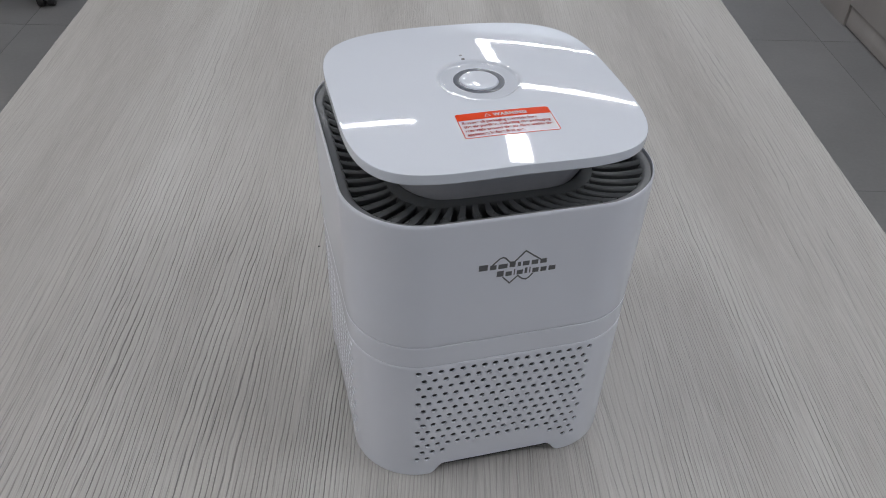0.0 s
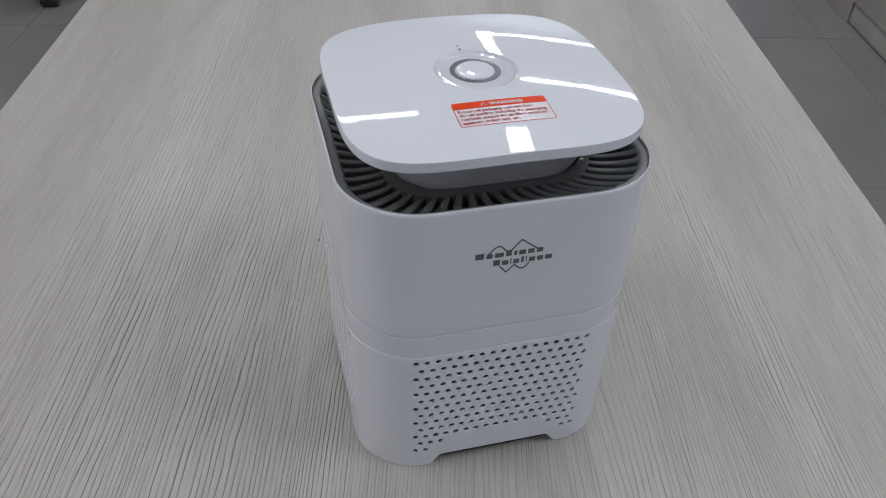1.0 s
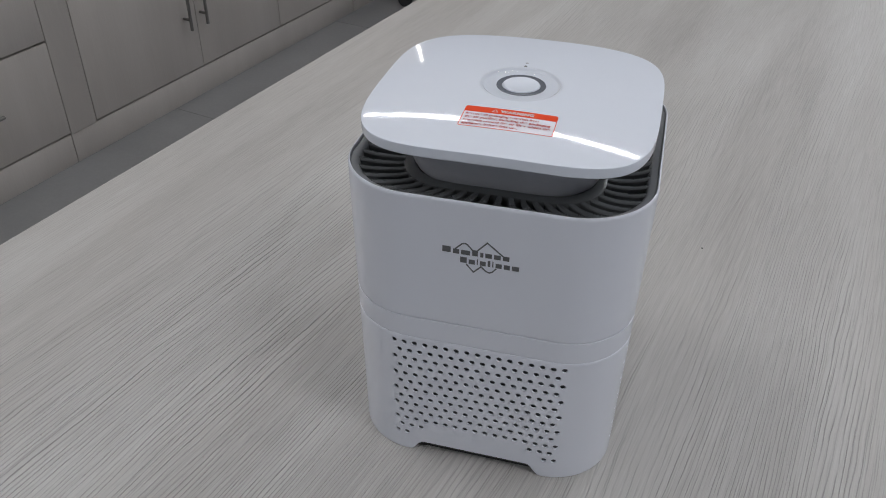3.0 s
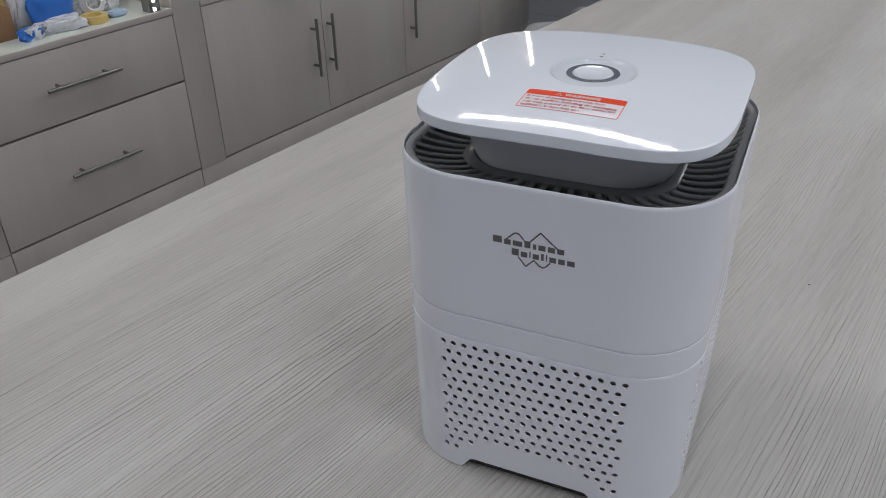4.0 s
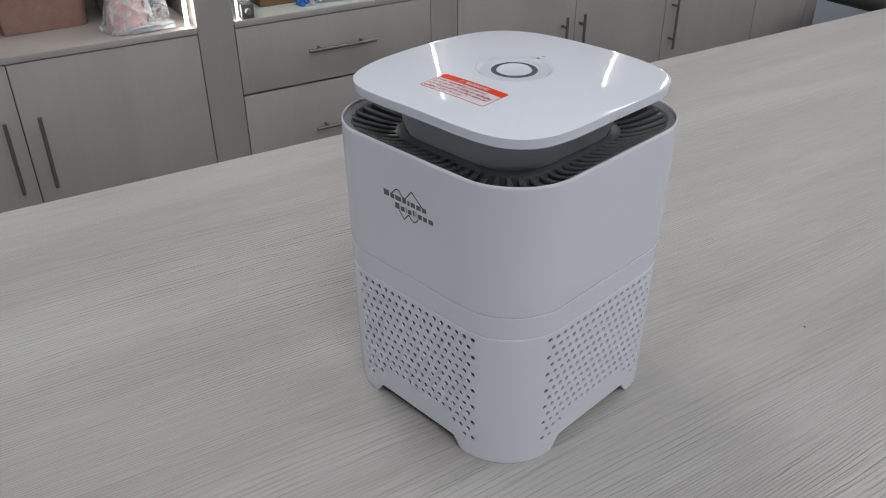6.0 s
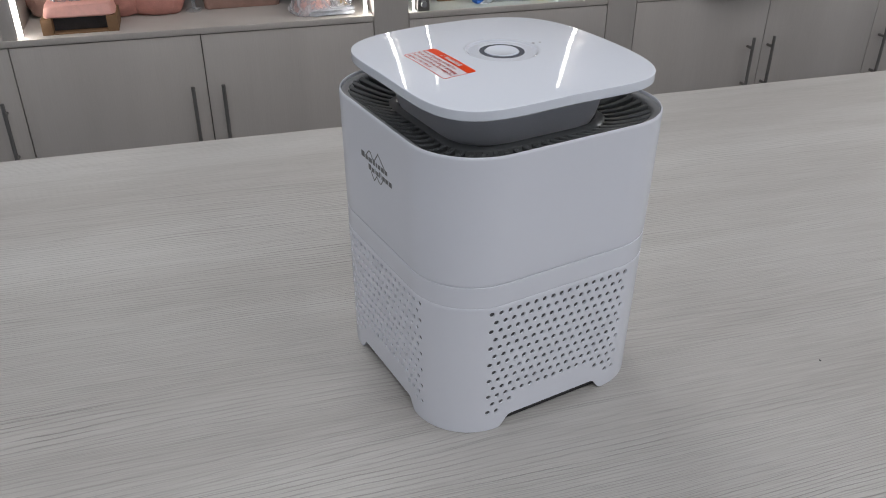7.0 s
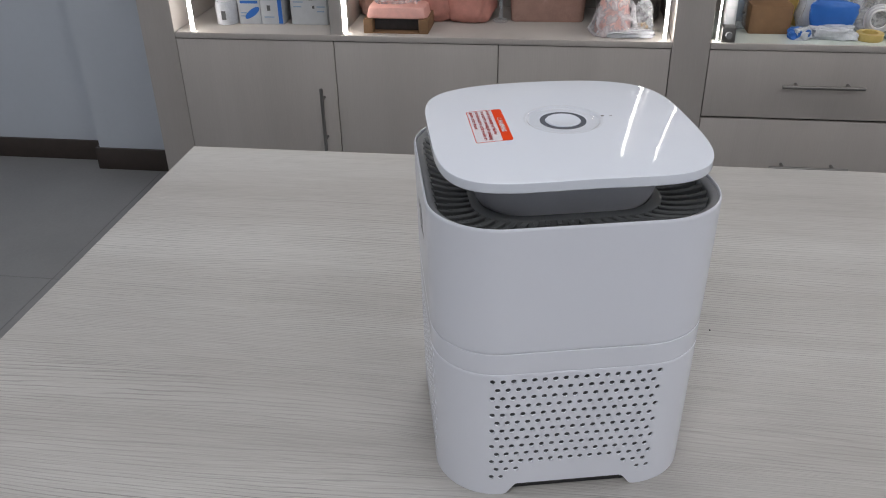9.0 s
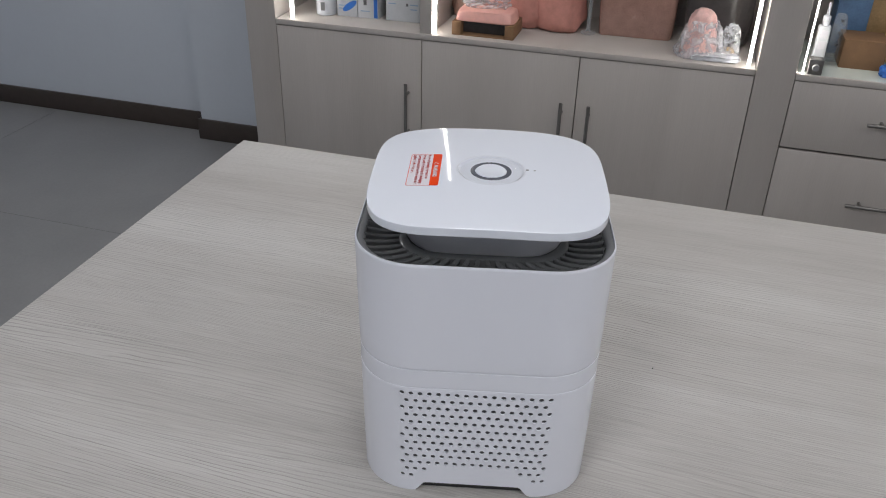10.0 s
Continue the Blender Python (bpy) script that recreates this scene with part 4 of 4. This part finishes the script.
clamp_block(0.476)
clamp_block(1.032)
bottle = thing("bottle", "slim white bottle with a printed label", "bottle", pose(-2.006, 0.482, COUNTER + 0.0005))
part("bottle_body", box(-0.014, 0.014, -0.016, 0.016, 0, 0.125, bevel=0.004, segments=3), PAPER_WHITE, bottle)
part("cap", disc([(0.0105, 0.1255), (0.0105, 0.150), (0.004, 0.155), (0.004, 0.185), (0.003, 0.187)], 0, 0, 24), CLEAR_BAG, bottle, "clear pump cap")
for z in (0.062, 0.092):
    part("print", box(0.0142, 0.0148, -0.008, 0.009, z, z + 0.022), PEDESTAL_GREY, bottle, "small grey print")
carton(-2.13, -2.02, 0.548, 0.665, 0.082, CARDBOARD, "plain brown cardboard box, closed")
carton(-2.27, -2.16, 0.53, 0.62, 0.17, DULL_BLUE, "dull blue printed carton at the back")
carton(-2.26, -2.17, 0.62, 0.80, 0.19, OCHRE, "ochre and yellow printed carton at the back")
spray = thing("bottle", "pale translucent flat bottle with dark dots", "bottle", pose(-2.105, 0.535, COUNTER + 0.0005, 0, 0, 10))
part("bottle_body", lumpy((0.025, 0.045, 0.14), 51.0, 0.05, square=0.45, taper=0.25), CLEAR_PLASTIC, spray)
for z in (0.05, 0.085, 0.12):
    bm = bmesh.new()
    rod(bm, (0.008, 0, z), (0.0135, 0, z), 0.004, 12)
    part("dot", bm, LOGO_GREY, spray, "dark round dot")
pouch = bag("yellow_pouch", "pale yellow pouch printed with a green leaf", "pouch", -2.13, 0.72, (0.02, 0.10, 0.15), 52.0, YELLOW, 0, 0.1, square=0.35)
for y, z, size in ((-0.008, 0.098, 0.013), (0.012, 0.112, 0.010), (0.022, 0.088, 0.009)):
    part("print", loft([[(x, y + size * math.cos(a) - 0.5 * size * math.sin(a), z + 0.45 * size * math.sin(a) + 0.5 * size * math.cos(a)) for a in [2 * math.pi * i / 20 for i in range(20)]] for x in (0.006, 0.0118)], True, True), LEAF_GREEN, pouch, "printed green leaf")
bag("white_bag", "white plastic bag behind a blue pouch", "plastic bag", -2.10, 0.765, (0.08, 0.15, 0.15), 33.0, CLEAR_BAG, 0, 0.25)
bag("blue_pouch", "bright blue pouch leaning on a white bag", "pouch", -2.025, 0.775, (0.03, 0.10, 0.10), 34.0, BLUE, 0, 0.12, taper=-0.5)
bag("blue_pouch", "folded blue and white pouch on the counter", "pouch", -1.98, 0.68, (0.045, 0.060, 0.030), 35.0, BLUE, 12, 0.35)
bag("white_pouch", "crumpled white wrapper on the blue pouch", "pouch", -1.972, 0.69, (0.03, 0.05, 0.034), 36.0, CLEAR_BAG, 30, 0.4)
bag("white_pouch", "crumpled white pouch on the counter", "pouch", -1.985, 0.775, (0.05, 0.12, 0.036), 37.0, CLEAR_BAG, -8, 0.35)
tape = part("tape_roll", loft([[(r * math.cos(a), r * math.sin(a), z) for a in [2 * math.pi * i / 40 for i in range(40)]] for r, z in ((0.022, 0.0), (0.036, 0.0), (0.037, 0.002), (0.037, 0.018), (0.036, 0.02), (0.022, 0.02), (0.022, 0.0))]), YELLOW, None, at=pose(-2.01, 0.875, COUNTER + 0.0005))
tagged(tape, "flat roll of yellow tape", "tape")
bag("clear_bag", "clear bag behind a coiled grey tube", "plastic bag", -2.075, 0.905, (0.09, 0.15, 0.14), 41.0, FILM, 0, 0.12)
bag("pale_cloth", "small folded pale blue cloth on the counter", "cloth", -1.985, 0.945, (0.04, 0.055, 0.018), 43.0, PALE_BLUE, 10, 0.2)
carton(-2.20, -2.10, 0.985, 1.035, 0.19, GREEN_GREY, "narrow greenish grey carton beside the light strip")
bag("white_paper", "white paper bag leaning beside the carton", "paper bag", -2.06, 0.975, (0.04, 0.05, 0.15), 45.0, PAPER_WHITE, 20, 0.15, square=0.4)


def coil(radius, tube, turns):
    """A few turns of tube, standing on edge."""
    pts = []
    n = 40 * turns
    for i in range(n):
        a = 2 * math.pi * i / 40
        r = radius - 0.006 * (i / 40)
        pts.append(Vector((0.004 * i / 40, r * math.cos(a), radius + tube + r * math.sin(a))))
    rings = []
    for i, p in enumerate(pts):
        way = (pts[min(i + 1, n - 1)] - pts[max(i - 1, 0)]).normalized()
        u = Vector((1, 0, 0))
        w = way.cross(u).normalized()
        rings.append([p + (u * math.cos(q) + w * math.sin(q)) * tube for q in [2 * math.pi * k / 8 for k in range(8)]])
    return loft(rings, True, True)


tagged(part("tube_coil", coil(0.042, 0.004, 3), PEDESTAL_GREY, None, at=pose(-2.055, 0.905, COUNTER + 0.0005)), "coil of grey tube standing against a clear bag", "tube")
tagged(part("counter_sheet", box(-2.30, FRONT - 0.004, 0.436, 1.078, COUNTER + 0.0001, COUNTER + 0.0004), GLASS_SHEET, None), "thin pale green-white sheet covering the counter", "sheet")

# third bay
tub = thing("tub", "white plastic tub with straight sides", "tub", pose(-2.085, 1.262, COUNTER + 0.0005))
part("tub_body", disc([(0.032, 0), (0.036, 0.002), (0.040, 0.11), (0.0405, 0.112), (0.038, 0.112), (0.034, 0.006)], 0, 0, 36), PAPER_WHITE, tub)
cushion = thing("cushion", "round white cushion with a blue patch and dark edge", "cushion", pose(-2.02, 1.56, COUNTER + 0.0005))
pad = loft([[(0.55 * r * math.cos(a), r * math.sin(a), z) for a in [2 * math.pi * i / 72 for i in range(72)]] for r, z in ((0.19, 0.008), (0.235, 0.016), (0.25, 0.030), (0.243, 0.044), (0.225, 0.055), (0.19, 0.063), (0.15, 0.068), (0.08, 0.073), (0.01, 0.075))], True, True)
for v in pad.verts:
    if v.co.z > 0.02:
        v.co.z += 0.016 * noise.noise(v.co * 14) + 0.006 * noise.noise(v.co * 40)
part("pad", pad, PAPER_WHITE, cushion, "soft lumpy white pad")
part("edging", loft([[(0.55 * r * math.cos(a), r * math.sin(a), z) for a in [2 * math.pi * i / 56 for i in range(56)]] for r, z in ((0.18, 0.0), (0.236, 0.0), (0.243, 0.008), (0.236, 0.014), (0.19, 0.0075), (0.18, 0.0))]), BLACK, cushion, "dark edging under the cushion")
part("patch", loft([[(0.095 + z, 0.09 + 0.05 * math.cos(a), 0.045 + 0.016 * math.sin(a)) for a in [2 * math.pi * i / 24 for i in range(24)]] for z in (0.03, 0.0405)], True, True), BLUE, cushion, "blue patch")

# ---- chair and far cabinets ----
chair = thing("office_chair", "office chair with a rounded white base on black castors", "chair", pose(-1.508, 3.017, 0))


def base_arm(a):
    """A plump arm of the star base, rounded at its end and sloping down from the hub."""
    along, side = Vector((math.cos(a), math.sin(a), 0)), Vector((-math.sin(a), math.cos(a), 0))
    rings = []
    for k in range(21):
        d = 0.03 + 0.335 * math.sin(math.pi / 2 * k / 20)
        left = 0.365 - d
        r = 0.066 * math.sqrt(max(0.0004, 1 - max(0.0, 1 - left / 0.066) ** 2))
        mid = along * d + Vector((0, 0, 0.140 - 0.09 * d))
        rings.append([mid + side * r * math.cos(q) + Vector((0, 0, 0.85 * r * math.sin(q))) for q in [2 * math.pi * i / 20 for i in range(20)]])
    return loft(rings, True, True)


for k in range(5):
    a = radians(-151 + 72 * k)
    c, s = math.cos(a), math.sin(a)
    part("base_arm", base_arm(a), PAPER_WHITE, chair)
    bm = bmesh.new()
    for o in (-0.018, 0.018):
        rod(bm, (0.320 * c - s * (o - 0.012), 0.320 * s + c * (o - 0.012), 0.033), (0.320 * c - s * (o + 0.012), 0.320 * s + c * (o + 0.012), 0.033), 0.033, 22)
    rod(bm, (0.320 * c, 0.320 * s, 0.03), (0.320 * c, 0.320 * s, 0.066), 0.011, 12)
    part("castor", bm, BLACK, chair, "black twin-wheel castor")
part("hub", disc([(0.06, 0.085), (0.085, 0.10), (0.10, 0.13), (0.095, 0.18), (0.07, 0.205), (0.035, 0.215)], 0, 0, 32), PAPER_WHITE, chair, "domed white hub")
bm = bmesh.new()
rod(bm, (0, 0, 0.205), (0, 0, 0.40), 0.025, 20)
part("column", bm, STEEL, chair)
part("seat", box(-0.23, 0.23, -0.22, 0.22, 0.40, 0.46, bevel=0.025, segments=4), BLACK, chair, "black seat")

for y0, y1, footed in ((0.8, 1.75, True), (1.752, 2.672, True), (2.674, 3.6, False)):
    far = thing("base_cabinet", "greige wood laminate base cabinet along the other wall" if footed else "greige wood laminate cabinet side reaching the floor", "cabinet", pose(0, 0, 0), group="base cabinets")
    # darkened carcass supplies the shadow lines round plinth and doors
    part("carcass", box(1.682, 2.2, y0 + 0.0005, y1 - 0.0005, 0.0, 0.86), GAP_SHADE, far, "carcass darkened as shade behind the fronts")
    if footed:
        part("plinth", box(1.662, 1.6815, y0 + 0.004, y1 - 0.006, 0.005, 0.083, bevel=0.001), CABINET, far, "set-back wood laminate plinth")
    else:
        part("front_panel", box(1.6555, 1.6815, y0 + 0.001, y1 - 0.0018, 0.0, 0.858, bevel=0.001), CABINET, far)
    part("counter", box(1.63, 2.21, y0, y1, 0.8605, 0.895, bevel=0.001), CABINET, far)
    mid = (y0 + y1) / 2
    for a, b in ((y0, mid), (mid, y1)) if footed else ():
        part("door", box(1.652, 1.6815, a + 0.0018, b - 0.0018, 0.090, 0.858, bevel=0.001), CABINET, far)

# ---- floor tiles ----
gx = [ROOM[0]] + [x for x in tile_x if ROOM[0] < x < ROOM[1]] + [ROOM[1]]
gy = [ROOM[2]] + [y for y in tile_y if ROOM[2] < y < ROOM[3]] + [ROOM[3]]
for x0, x1 in zip(gx, gx[1:]):
    for y0, y1 in zip(gy, gy[1:]):
        hx, hy = (x1 - x0) / 2 - 0.0013, (y1 - y0) / 2 - 0.0013
        part("tile", box(-hx, hx, -hy, hy, -0.0011, 0.0, bevel=0.0005, segments=1), TILE, floor, at=pose((x0 + x1) / 2, (y0 + y1) / 2, 0))
